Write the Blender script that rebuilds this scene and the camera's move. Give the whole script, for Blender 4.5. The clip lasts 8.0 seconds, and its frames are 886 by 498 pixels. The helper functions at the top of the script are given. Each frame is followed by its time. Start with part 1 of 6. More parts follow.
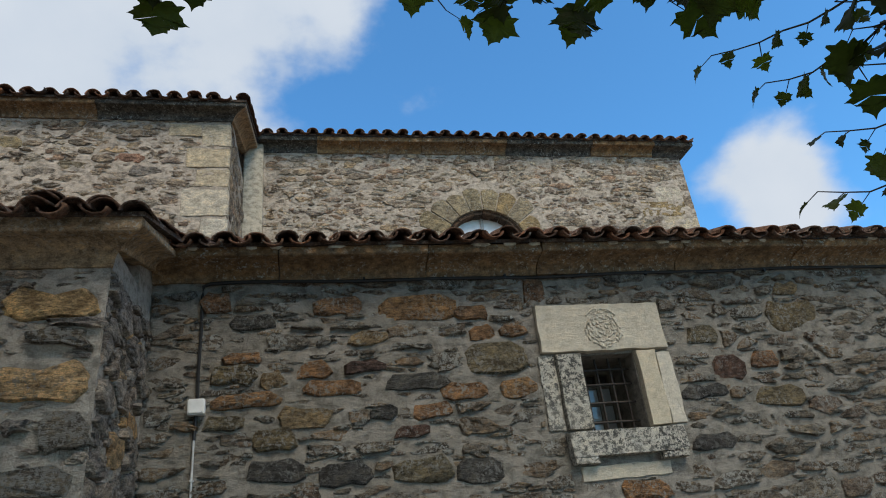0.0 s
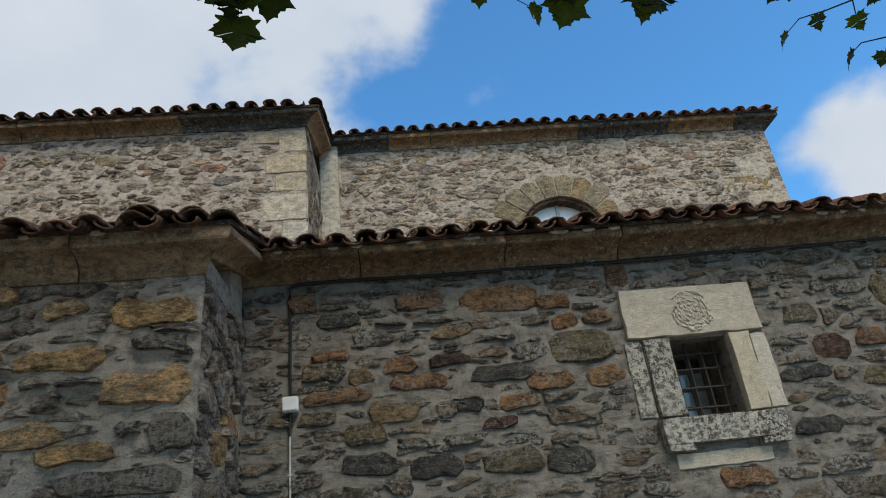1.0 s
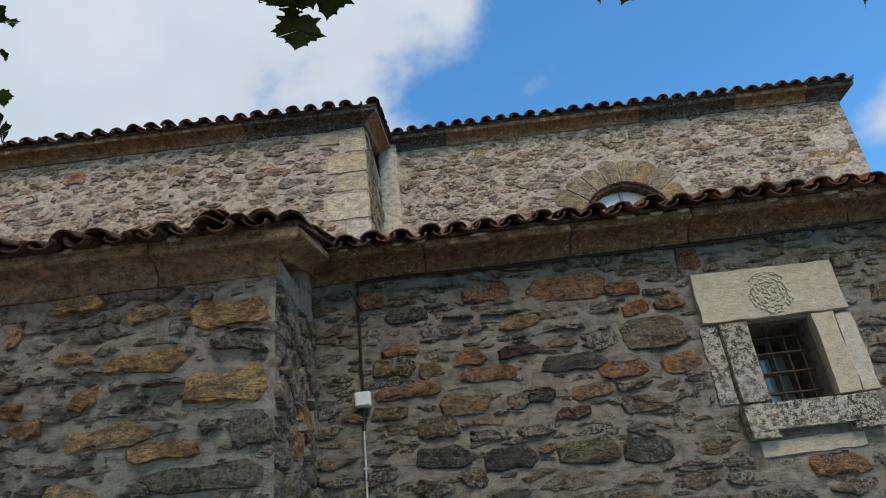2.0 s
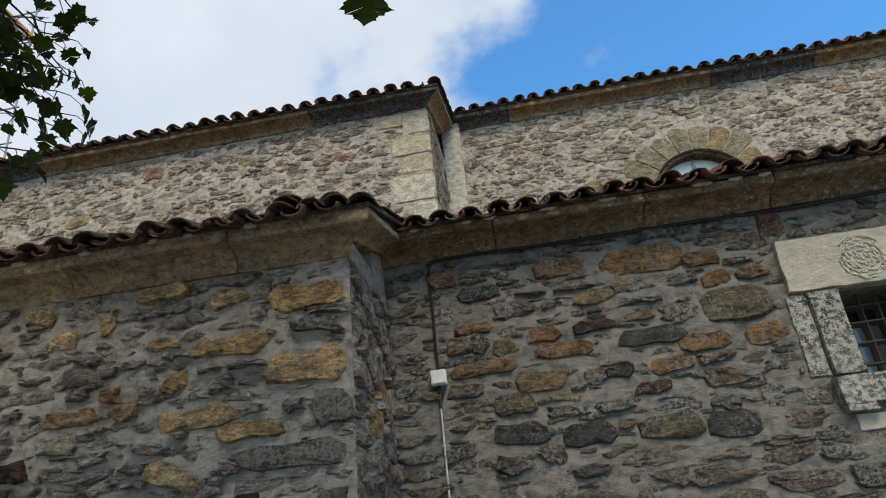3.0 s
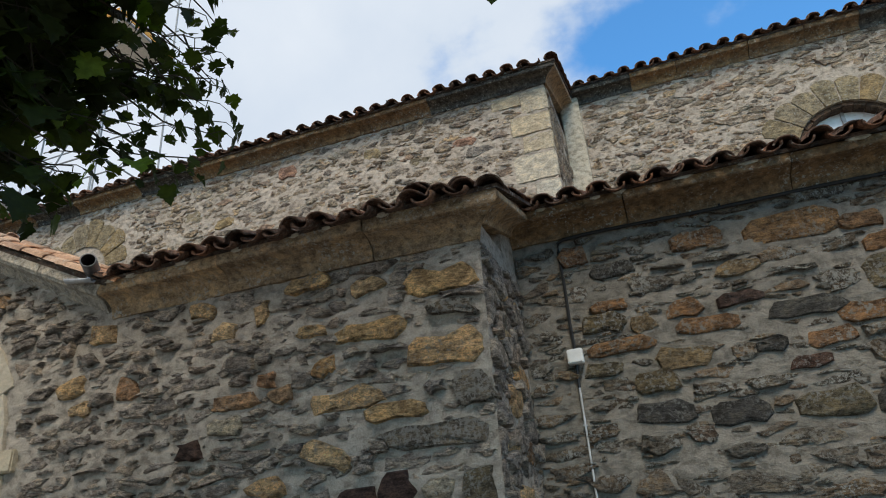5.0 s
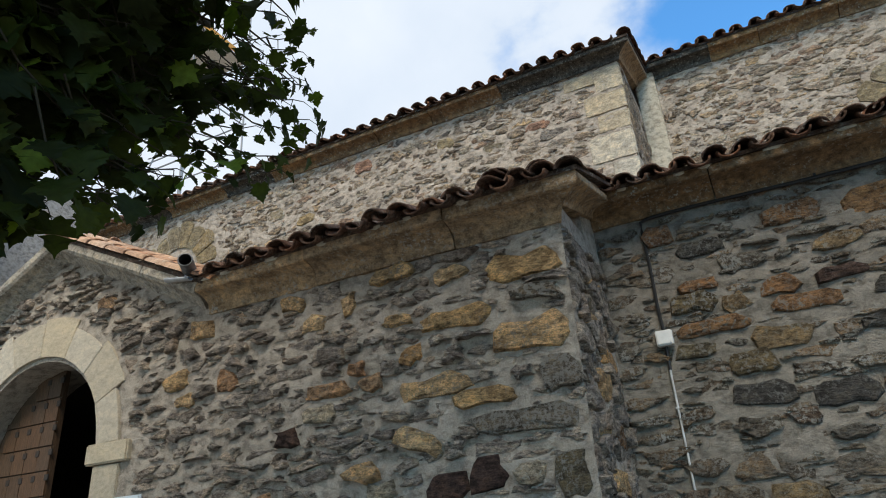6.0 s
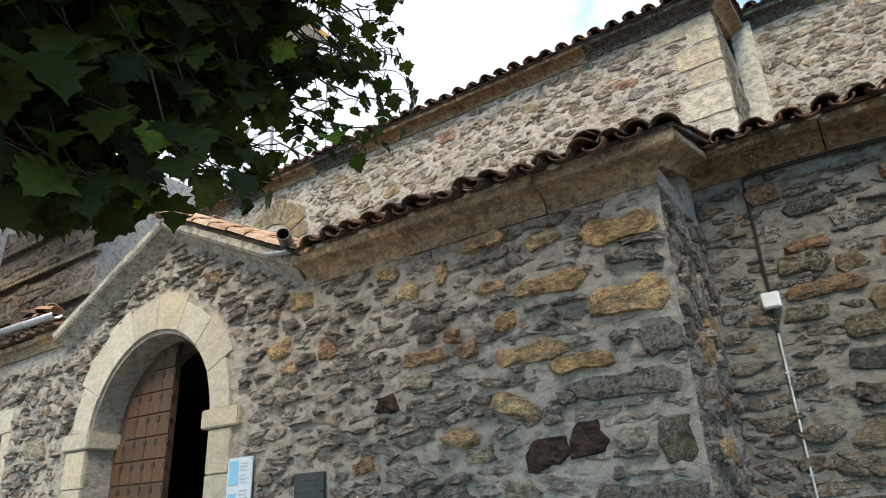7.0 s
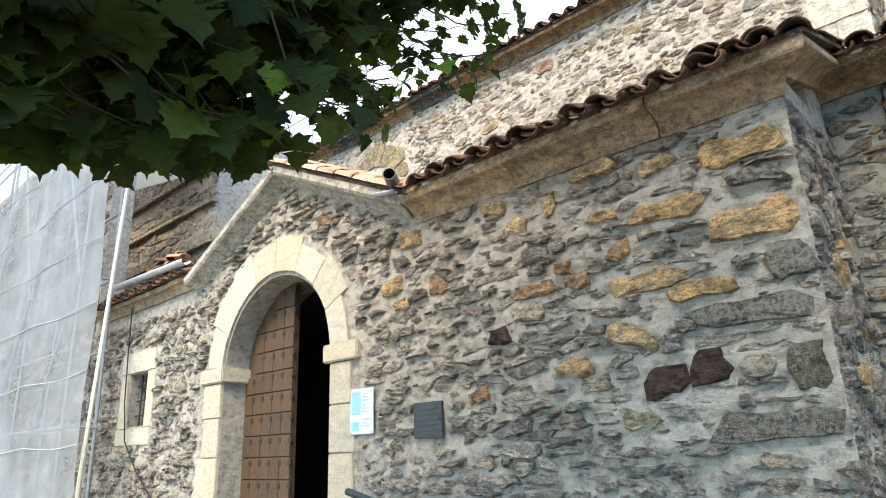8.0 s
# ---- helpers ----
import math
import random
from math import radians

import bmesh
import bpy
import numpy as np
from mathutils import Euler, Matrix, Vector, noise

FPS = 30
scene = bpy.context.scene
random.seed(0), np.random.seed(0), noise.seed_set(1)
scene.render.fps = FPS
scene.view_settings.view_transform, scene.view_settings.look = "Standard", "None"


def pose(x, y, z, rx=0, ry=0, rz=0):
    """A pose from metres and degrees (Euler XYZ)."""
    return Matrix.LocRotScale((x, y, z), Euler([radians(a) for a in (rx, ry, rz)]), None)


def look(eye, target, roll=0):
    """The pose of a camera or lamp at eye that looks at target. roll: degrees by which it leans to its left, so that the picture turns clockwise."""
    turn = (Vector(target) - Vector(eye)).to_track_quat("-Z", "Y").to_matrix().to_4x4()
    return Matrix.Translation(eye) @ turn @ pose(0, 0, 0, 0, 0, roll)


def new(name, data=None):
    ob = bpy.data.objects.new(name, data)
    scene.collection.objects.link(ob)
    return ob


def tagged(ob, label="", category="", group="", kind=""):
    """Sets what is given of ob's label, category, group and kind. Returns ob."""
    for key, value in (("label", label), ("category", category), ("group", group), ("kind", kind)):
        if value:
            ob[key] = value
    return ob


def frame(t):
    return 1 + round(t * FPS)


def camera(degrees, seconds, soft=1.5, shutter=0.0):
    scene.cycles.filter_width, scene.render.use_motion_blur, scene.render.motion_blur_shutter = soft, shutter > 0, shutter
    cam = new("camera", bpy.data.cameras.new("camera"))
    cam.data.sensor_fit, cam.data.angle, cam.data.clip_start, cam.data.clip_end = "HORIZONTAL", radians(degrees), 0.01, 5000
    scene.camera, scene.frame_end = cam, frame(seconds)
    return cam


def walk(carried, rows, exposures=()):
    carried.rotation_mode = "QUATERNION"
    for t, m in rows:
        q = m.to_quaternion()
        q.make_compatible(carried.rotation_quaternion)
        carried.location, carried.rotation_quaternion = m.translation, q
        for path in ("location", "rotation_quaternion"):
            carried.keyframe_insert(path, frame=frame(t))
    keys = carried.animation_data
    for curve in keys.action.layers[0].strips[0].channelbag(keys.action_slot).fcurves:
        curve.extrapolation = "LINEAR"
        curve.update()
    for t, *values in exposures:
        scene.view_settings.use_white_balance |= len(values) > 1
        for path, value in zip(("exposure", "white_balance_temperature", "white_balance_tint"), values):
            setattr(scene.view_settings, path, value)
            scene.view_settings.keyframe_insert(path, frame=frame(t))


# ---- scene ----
cam = camera(67.6, 8.0, soft=1.0)
# seconds, x, y, z, yaw, pitch, roll
ROWS = [
    (0.0, 0.000, -0.000, 1.600, -12.74, 26.19, -6.66),
    (0.5, -0.013, -0.006, 1.606, -8.53, 26.24, -6.73),
    (1.0, -0.018, 0.001, 1.607, -5.46, 26.19, -6.66),
    (1.5, -0.027, 0.007, 1.605, -2.40, 26.60, -6.63),
    (3.0, -0.078, 0.047, 1.595, 6.86, 25.28, -6.06),
    (3.5, -0.100, 0.041, 1.593, 11.01, 25.36, -5.39),
    (4.0, -0.114, 0.046, 1.586, 14.03, 24.98, -5.29),
    (4.5, -0.121, 0.044, 1.590, 16.12, 24.80, -4.72),
    (6.0, -0.169, 0.014, 1.579, 25.62, 24.19, -3.94),
    (6.5, -0.198, 0.003, 1.571, 29.98, 22.99, -3.35),
    (7.0, -0.227, -0.008, 1.568, 33.50, 22.01, -2.62),
    (7.5, -0.262, -0.030, 1.555, 37.67, 20.14, -1.69),
    (8.0, -0.298, -0.046, 1.535, 42.54, 17.11, -1.96),
]
walk(cam, [(t, pose(x, y, z, 0, 0, yaw) @ pose(0, 0, 0, 90 + pitch) @ pose(0, 0, 0, 0, 0, roll)) for t, x, y, z, yaw, pitch, roll in ROWS],
     exposures=[(0.0, -0.22), (1.5, -0.28), (3.5, -0.02), (4.5, -0.06), (6.0, 0.12), (6.5, 0.32), (7.0, 0.62), (7.5, 0.98), (8.0, 1.44)])

# ---- sky, sun ----
SUN_EL, SUN_AZ = radians(50), radians(158)
world = bpy.data.worlds.new("sky")
scene.world = world
world.use_nodes = True
wn, wl = world.node_tree.nodes, world.node_tree.links
wn.clear()
w_out, w_bg = wn.new("ShaderNodeOutputWorld"), wn.new("ShaderNodeBackground")
sky = wn.new("ShaderNodeTexSky")
sky.sky_type, sky.sun_disc = "NISHITA", False
sky.sun_elevation, sky.sun_rotation = SUN_EL, SUN_AZ
sky.dust_density, sky.ozone_density, sky.air_density = 0.6, 2.0, 1.0
w_co = wn.new("ShaderNodeTexCoord")
w_map = wn.new("ShaderNodeMapping")
w_map.inputs["Scale"].default_value = (1.0, 1.0, 1.6)
w_noise = wn.new("ShaderNodeTexNoise")
w_noise.inputs["Scale"].default_value = 2.6
w_noise.inputs["Detail"].default_value = 9
w_noise.inputs["Roughness"].default_value = 0.55
w_dot = wn.new("ShaderNodeVectorMath")
w_dot.operation = "DOT_PRODUCT"
CLOUD_SIDE = Vector((-0.62, -0.22, 0.70))
w_dot.inputs[1].default_value = CLOUD_SIDE
w_bank = wn.new("ShaderNodeVectorMath")
w_bank.operation = "DISTANCE"
w_bank.inputs[1].default_value = (0.625, 0.67, 0.405)
w_bankr = wn.new("ShaderNodeMapRange")
for k, v in (("From Min", 0.0), ("From Max", 0.25), ("To Min", 0.80), ("To Max", -0.20)):
    w_bankr.inputs[k].default_value = v
w_add, w_add2 = wn.new("ShaderNodeMath"), wn.new("ShaderNodeMath")
w_ramp = wn.new("ShaderNodeMapRange")
w_ramp.interpolation_type = "SMOOTHSTEP"
for k, v in (("From Min", 0.54), ("From Max", 0.74), ("To Min", 0.0), ("To Max", 1.0)):
    w_ramp.inputs[k].default_value = v
w_gain = wn.new("ShaderNodeVectorMath")
w_gain.operation = "MULTIPLY"
w_gain.inputs[1].default_value = (0.124, 0.246, 0.306)
w_cl = wn.new("ShaderNodeMixRGB")
w_cl.inputs["Color1"].default_value = (0.57, 0.68, 0.83, 1)
w_cl.inputs["Color2"].default_value = (0.90, 0.95, 1.01, 1)
w_mix = wn.new("ShaderNodeMixRGB")
wl.new(w_co.outputs["Generated"], w_map.inputs["Vector"])
wl.new(w_map.outputs[0], w_noise.inputs["Vector"])
wl.new(w_co.outputs["Generated"], w_dot.inputs[0])
wl.new(w_co.outputs["Generated"], w_bank.inputs[0])
wl.new(w_bank.outputs["Value"], w_bankr.inputs["Value"])
wl.new(w_noise.outputs["Fac"], w_add.inputs[0])
wl.new(w_dot.outputs["Value"], w_add.inputs[1])
wl.new(w_add.outputs[0], w_add2.inputs[0])
wl.new(w_bankr.outputs[0], w_add2.inputs[1])
# unseen cloud added across the east to whiten light on the porch side
w_sep, w_east, w_add3 = wn.new("ShaderNodeSeparateXYZ"), wn.new("ShaderNodeMapRange"), wn.new("ShaderNodeMath")
for k, v in (("From Min", 0.70), ("From Max", 0.90), ("To Min", 0.0), ("To Max", 1.1)):
    w_east.inputs[k].default_value = v
wl.new(w_co.outputs["Generated"], w_sep.inputs[0])
wl.new(w_sep.outputs["X"], w_east.inputs["Value"])
wl.new(w_add2.outputs[0], w_add3.inputs[0])
wl.new(w_east.outputs[0], w_add3.inputs[1])
w_n2 = wn.new("ShaderNodeTexNoise")
w_n2.inputs["Scale"].default_value = 5.0
w_n2.inputs["Detail"].default_value = 6
wl.new(w_co.outputs["Generated"], w_n2.inputs["Vector"])
w_fray = wn.new("ShaderNodeMath")       # fine noise that frays the clouds' edges
w_fray.operation = "MULTIPLY_ADD"
w_fray.inputs[1].default_value = 0.55
wl.new(w_n2.outputs["Fac"], w_fray.inputs[0])
wl.new(w_add3.outputs[0], w_fray.inputs[2])
w_less = wn.new("ShaderNodeMath")
w_less.operation = "SUBTRACT"
w_less.inputs[1].default_value = 0.275
wl.new(w_fray.outputs[0], w_less.inputs[0])
wl.new(w_less.outputs[0], w_ramp.inputs["Value"])
wl.new(w_n2.outputs["Fac"], w_cl.inputs["Fac"])
wl.new(sky.outputs[0], w_gain.inputs[0])
wl.new(w_ramp.outputs[0], w_mix.inputs["Fac"])
wl.new(w_gain.outputs[0], w_mix.inputs["Color1"])
wl.new(w_cl.outputs[0], w_mix.inputs["Color2"])
wl.new(w_mix.outputs[0], w_bg.inputs["Color"])
w_bg.inputs["Strength"].default_value = 1.0
wl.new(w_bg.outputs[0], w_out.inputs[0])

sun = new("sun", bpy.data.lights.new("sun", "SUN"))
sun.data.energy, sun.data.angle, sun.data.color = 3.15, radians(26), (1.0, 0.87, 0.69)
sun.matrix_world = look((math.sin(SUN_AZ) * math.cos(SUN_EL) * 40, math.cos(SUN_AZ) * math.cos(SUN_EL) * 40, math.sin(SUN_EL) * 40), (0, 0, 0))


# ---- materials ----
def nodes_of(name, rough=0.9):
    m = bpy.data.materials.new(name)
    m.use_nodes = True
    nt = m.node_tree
    b = nt.nodes["Principled BSDF"]
    b.inputs["Roughness"].default_value = rough
    b.inputs["Specular IOR Level"].default_value = 0.25
    return m, nt, b


def noise_node(nt, scale, detail=5, stretch=(1, 1, 1), rough=0.6, shift=None):
    """World-place noise; shift is an output that moves it from piece to piece."""
    geo, mp, n = nt.nodes.new("ShaderNodeNewGeometry"), nt.nodes.new("ShaderNodeMapping"), nt.nodes.new("ShaderNodeTexNoise")
    mp.inputs["Scale"].default_value = stretch
    n.inputs["Scale"].default_value, n.inputs["Detail"].default_value, n.inputs["Roughness"].default_value = scale, detail, rough
    nt.links.new(geo.outputs["Position"], mp.inputs["Vector"])
    if shift is not None:
        mul = nt.nodes.new("ShaderNodeMath")
        mul.operation = "MULTIPLY"
        mul.inputs[1].default_value = 37.0
        nt.links.new(shift, mul.inputs[0])
        nt.links.new(mul.outputs[0], mp.inputs["Location"])
    nt.links.new(mp.outputs[0], n.inputs["Vector"])
    return n.outputs["Fac"]


def ramp_node(nt, fac, stops, mode="LINEAR"):
    r = nt.nodes.new("ShaderNodeValToRGB")
    r.color_ramp.interpolation = mode
    if len(stops) == 1:
        stops = [stops[0], (1.0, stops[0][1])]
    while len(r.color_ramp.elements) < len(stops):
        r.color_ramp.elements.new(0.5)
    for e, (p, c) in zip(r.color_ramp.elements, stops):
        e.position, e.color = p, (*c, 1) if len(c) == 3 else c
    nt.links.new(fac, r.inputs["Fac"])
    return r.outputs["Color"]


def mix_node(nt, fac, a, b, mode="MIX"):
    m = nt.nodes.new("ShaderNodeMixRGB")
    m.blend_type = mode
    for sock, v in ((m.inputs["Fac"], fac), (m.inputs["Color1"], a), (m.inputs["Color2"], b)):
        if isinstance(v, (int, float)):
            sock.default_value = v
        elif isinstance(v, tuple):
            sock.default_value = (*v, 1)
        else:
            nt.links.new(v, sock)
    return m.outputs["Color"]


def bump_node(nt, b, height, strength, distance):
    bp = nt.nodes.new("ShaderNodeBump")
    bp.inputs["Strength"].default_value, bp.inputs["Distance"].default_value = strength, distance
    nt.links.new(height, bp.inputs["Height"])
    nt.links.new(bp.outputs["Normal"], b.inputs["Normal"])


def grey(v):
    return (v, v, v)


def stone_material(name, palette, single=True, lichen=0.0, slaty=1.0, relief=0.012, lichen_colour=(0.46, 0.46, 0.42), depth=1.0):
    """Rubble or dressed stone: one hue a piece, mottled, veined and spotted with lichen."""
    m, nt, b = nodes_of(name, 0.92)
    if single:
        rnd = nt.nodes.new("ShaderNodeObjectInfo").outputs["Random"]
    else:
        rnd = nt.nodes.new("ShaderNodeNewGeometry").outputs["Random Per Island"]
    n = len(palette)
    base = ramp_node(nt, rnd, [((i + 0.5) / n if n > 1 else 0, c) for i, c in enumerate(palette)])
    blotch = noise_node(nt, 8.5, 5, (1, 1, 1.6), 0.65, rnd)
    grain = noise_node(nt, 24, 9, (1, 1, 2.0 * slaty), 0.78, rnd)
    fine = noise_node(nt, 95, 6, (1, 1, 1.6), 0.8)
    c = mix_node(nt, depth, base, ramp_node(nt, blotch, [(0.38, (0.55, 0.52, 0.49)), (0.5, grey(1.0)), (0.62, (1.45, 1.36, 1.20))]), "MULTIPLY")
    c = mix_node(nt, depth, c, ramp_node(nt, grain, [(0.38, grey(0.34)), (0.49, grey(0.98)), (0.62, grey(1.5))]), "MULTIPLY")
    c = mix_node(nt, depth, c, ramp_node(nt, fine, [(0.38, grey(0.60)), (0.5, grey(1.0)), (0.62, grey(1.30))]), "MULTIPLY")
    if lichen:
        patch = noise_node(nt, 34, 7, (1, 1, 1), 0.78)
        region = noise_node(nt, 2.6, 3)
        spots = ramp_node(nt, patch, [(0.575 - 0.07 * lichen, grey(0)), (0.61 - 0.07 * lichen, grey(1))])
        where = ramp_node(nt, region, [(0.4, grey(0.15 if lichen < 1.2 else 0.7)), (0.6, grey(1.0))])
        c = mix_node(nt, mix_node(nt, 1.0, spots, where, "MULTIPLY"), c, lichen_colour)
    nt.links.new(c, b.inputs["Base Color"])
    h = mix_node(nt, 0.35, mix_node(nt, 0.3, grain, blotch), fine)
    bump_node(nt, b, h, 1.0, relief * 9.0)
    return m


def mortar_material(name, colour, stain, relief=0.014):
    m, nt, b = nodes_of(name, 0.95)
    big = noise_node(nt, 1.7, 5)
    mid = noise_node(nt, 13, 6, (1, 1, 1.3), 0.68)
    fine = noise_node(nt, 120, 4, (1, 1, 1), 0.75)
    c = mix_node(nt, ramp_node(nt, big, [(0.35, grey(0)), (0.7, grey(0.8))]), colour, stain)
    c = mix_node(nt, 1.0, c, ramp_node(nt, mid, [(0.38, grey(0.62)), (0.5, grey(1)), (0.64, grey(1.2))]), "MULTIPLY")
    c = mix_node(nt, 0.7, c, ramp_node(nt, fine, [(0.40, grey(0.80)), (0.5, grey(1.0)), (0.60, grey(1.14))]), "MULTIPLY")
    nt.links.new(c, b.inputs["Base Color"])
    bump_node(nt, b, mix_node(nt, 0.3, mid, fine), 1.0, relief * 4)
    return m


def plain_material(name, colour, rough=0.6, metal=0.0, vary=0.25, scale=18, stretch=(1, 1, 1), relief=0.0):
    m, nt, b = nodes_of(name, rough)
    b.inputs["Metallic"].default_value = metal
    n = noise_node(nt, scale, 5, stretch)
    f = noise_node(nt, scale * 7, 3, stretch)
    c = mix_node(nt, 1.0, colour, ramp_node(nt, n, [(0.3, grey(1 - vary)), (0.7, grey(1 + vary))]), "MULTIPLY")
    c = mix_node(nt, 0.5, c, ramp_node(nt, f, [(0.3, grey(1 - vary)), (0.7, grey(1 + vary))]), "MULTIPLY")
    nt.links.new(c, b.inputs["Base Color"])
    if relief:
        bump_node(nt, b, n, 0.8, relief)
    return m


# browner aisle stone, also set darker for the tree's shade on it
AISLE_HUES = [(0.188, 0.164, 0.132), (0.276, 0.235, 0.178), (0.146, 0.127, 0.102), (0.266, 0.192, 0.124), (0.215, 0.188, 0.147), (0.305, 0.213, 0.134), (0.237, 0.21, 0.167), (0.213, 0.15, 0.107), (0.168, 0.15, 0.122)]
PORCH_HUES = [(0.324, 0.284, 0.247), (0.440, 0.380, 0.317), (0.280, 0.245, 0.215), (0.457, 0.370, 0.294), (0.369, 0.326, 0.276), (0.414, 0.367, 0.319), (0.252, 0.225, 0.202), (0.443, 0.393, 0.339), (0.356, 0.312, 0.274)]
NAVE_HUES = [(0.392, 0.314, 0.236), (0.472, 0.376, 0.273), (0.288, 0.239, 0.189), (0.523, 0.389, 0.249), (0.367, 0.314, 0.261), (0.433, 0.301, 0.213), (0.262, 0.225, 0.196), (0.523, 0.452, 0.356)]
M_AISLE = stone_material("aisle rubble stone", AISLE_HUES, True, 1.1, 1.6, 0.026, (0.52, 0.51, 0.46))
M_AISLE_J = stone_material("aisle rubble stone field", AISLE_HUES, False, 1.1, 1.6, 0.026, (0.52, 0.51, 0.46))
M_PORCH = stone_material("porch rubble stone", PORCH_HUES, True, 0.0, 1.3)
M_PORCH_J = stone_material("porch rubble stone field", PORCH_HUES, False, 0.0, 1.3)
M_NAVE = stone_material("nave rubble stone", NAVE_HUES, True, 0.2, 1.2)
M_NAVE_J = stone_material("nave rubble stone field", NAVE_HUES, False, 0.2, 1.2)
M_OCHRE = stone_material("ochre sandstone", [(0.578, 0.391, 0.193), (0.659, 0.487, 0.286), (0.578, 0.360, 0.172)], True, 0.5, 1.2, 0.016, (0.33, 0.30, 0.25))
M_RUST = stone_material("rust brown stone", [(0.313, 0.176, 0.088), (0.254, 0.149, 0.088), (0.342, 0.204, 0.100)], True, 0.7, 1.3, 0.022, (0.38, 0.36, 0.31))
M_RUST_P = stone_material("orange rust stone", [(0.46, 0.27, 0.15), (0.42, 0.28, 0.17)], True, 0.3, 1.2, 0.016, (0.40, 0.36, 0.30))
M_RED = stone_material("dark red stone", [(0.080, 0.049, 0.040), (0.090, 0.056, 0.045)], True, 0.0, 1.0)
M_MAROON = stone_material("maroon brown stone", [(0.150, 0.088, 0.064), (0.125, 0.080, 0.064)], True, 0.5, 1.3, 0.02, (0.30, 0.27, 0.24))
M_OCHRE_D = stone_material("dull ochre stone", [(0.285, 0.205, 0.115), (0.25, 0.19, 0.11)], True, 0.6, 1.2, 0.018, (0.40, 0.38, 0.32))
M_DIM = stone_material("grey-brown nave stone", [(0.350, 0.301, 0.246), (0.308, 0.273, 0.239)], True, 0.3, 1.2, 0.01)
M_PINK = stone_material("reddish stone", [(0.38, 0.23, 0.165)], True, 0.0, 1.0)
M_SCHIST = stone_material("dark banded schist", [(0.200, 0.172, 0.132), (0.24, 0.21, 0.165)], True, 1.25, 3.0, 0.05, (0.46, 0.44, 0.39))
M_BLACK = stone_material("black slate", [(0.115, 0.110, 0.098), (0.10, 0.096, 0.09)], True, 0.7, 3.0, 0.03, (0.27, 0.27, 0.25))
M_OLIVE = stone_material("olive brown stone", [(0.21, 0.165, 0.095), (0.17, 0.145, 0.095)], True, 0.8, 1.5, 0.022, (0.40, 0.39, 0.35))
M_LIME = stone_material("pale limestone", [(0.494, 0.443, 0.352), (0.542, 0.494, 0.405), (0.464, 0.417, 0.334), (0.516, 0.447, 0.329)], True, 0.0, 0.8, 0.003, depth=0.24)
M_SAND = stone_material("pale sandstone rubble", [(0.42, 0.355, 0.250), (0.36, 0.315, 0.235), (0.46, 0.40, 0.30)], True, 0.4, 1.1, 0.012, (0.50, 0.48, 0.42))
M_LIME_L = stone_material("lichened limestone", [(0.48, 0.45, 0.38), (0.52, 0.49, 0.42)], True, 1.2, 0.8, 0.005, (0.07, 0.07, 0.065), depth=0.35)
M_BLOCK = stone_material("cream nave blocks", [(0.52, 0.44, 0.32), (0.46, 0.38, 0.26), (0.55, 0.50, 0.41)], True, 0.1, 0.9, 0.004, depth=0.6)
M_VOUSS = stone_material("ochre nave voussoirs", [(0.33, 0.245, 0.130), (0.27, 0.225, 0.145), (0.36, 0.29, 0.175), (0.30, 0.25, 0.17)], True, 0.35, 1.0, 0.008, depth=0.85)
M_CORN = stone_material("weathered cornice stone", [(0.241, 0.150, 0.080), (0.190, 0.124, 0.070), (0.281, 0.171, 0.083), (0.216, 0.140, 0.078)], True, 0.25, 0.7, 0.004, depth=0.75)
M_CORN_P = stone_material("lichened porch cornice", [(0.371, 0.261, 0.157), (0.304, 0.220, 0.137), (0.419, 0.293, 0.172)], True, 0.45, 0.7, 0.004, (0.42, 0.40, 0.35), depth=0.75)
M_COPING = stone_material("grey lichened coping", [(0.40, 0.365, 0.305), (0.36, 0.33, 0.28), (0.43, 0.39, 0.32)], True, 0.5, 0.7, 0.004, (0.52, 0.51, 0.46), depth=0.7)
# darkest cornice hue, for scattered blocks and the nave's end return
M_CORN_D = stone_material("darker cornice stone", [(0.085, 0.078, 0.068)], True, 0.1, 0.7, 0.004)
# aisle mortar carries some of that wall's shade in its grey
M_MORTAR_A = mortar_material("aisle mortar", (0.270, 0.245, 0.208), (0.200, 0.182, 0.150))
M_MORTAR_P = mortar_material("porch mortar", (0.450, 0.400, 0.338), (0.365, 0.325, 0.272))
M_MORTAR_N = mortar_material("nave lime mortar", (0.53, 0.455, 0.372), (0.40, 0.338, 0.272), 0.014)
M_PLASTER = mortar_material("pale render", (0.50, 0.45, 0.36), (0.42, 0.38, 0.30), 0.004)
M_TILE = stone_material("weathered roof tile", [(0.142, 0.075, 0.048), (0.101, 0.064, 0.048), (0.216, 0.101, 0.058), (0.081, 0.057, 0.046), (0.162, 0.094, 0.065)], True, 0.35, 0.7, 0.004, (0.22, 0.21, 0.18))
M_TILE_J = stone_material("weathered roof tile field", [(0.105, 0.068, 0.048), (0.075, 0.058, 0.048), (0.16, 0.092, 0.058)], False, 0.35, 0.7, 0.004, (0.22, 0.21, 0.18))
M_TILE_N = stone_material("new clay tile", [(0.36, 0.20, 0.12), (0.46, 0.31, 0.21), (0.26, 0.15, 0.10), (0.46, 0.33, 0.24)], True, 0.25, 0.7, 0.0015, (0.60, 0.50, 0.40), depth=0.45)
M_BRICK = stone_material("dark brown brick reveal", [(0.13, 0.082, 0.055), (0.10, 0.07, 0.05)], True, 0.0, 1.0, 0.006)
M_IRON = plain_material("rusty iron", (0.045, 0.038, 0.034), 0.7, 0.3, 0.3, 60)
M_CABLE = plain_material("black cable sheath", (0.02, 0.02, 0.02), 0.5)
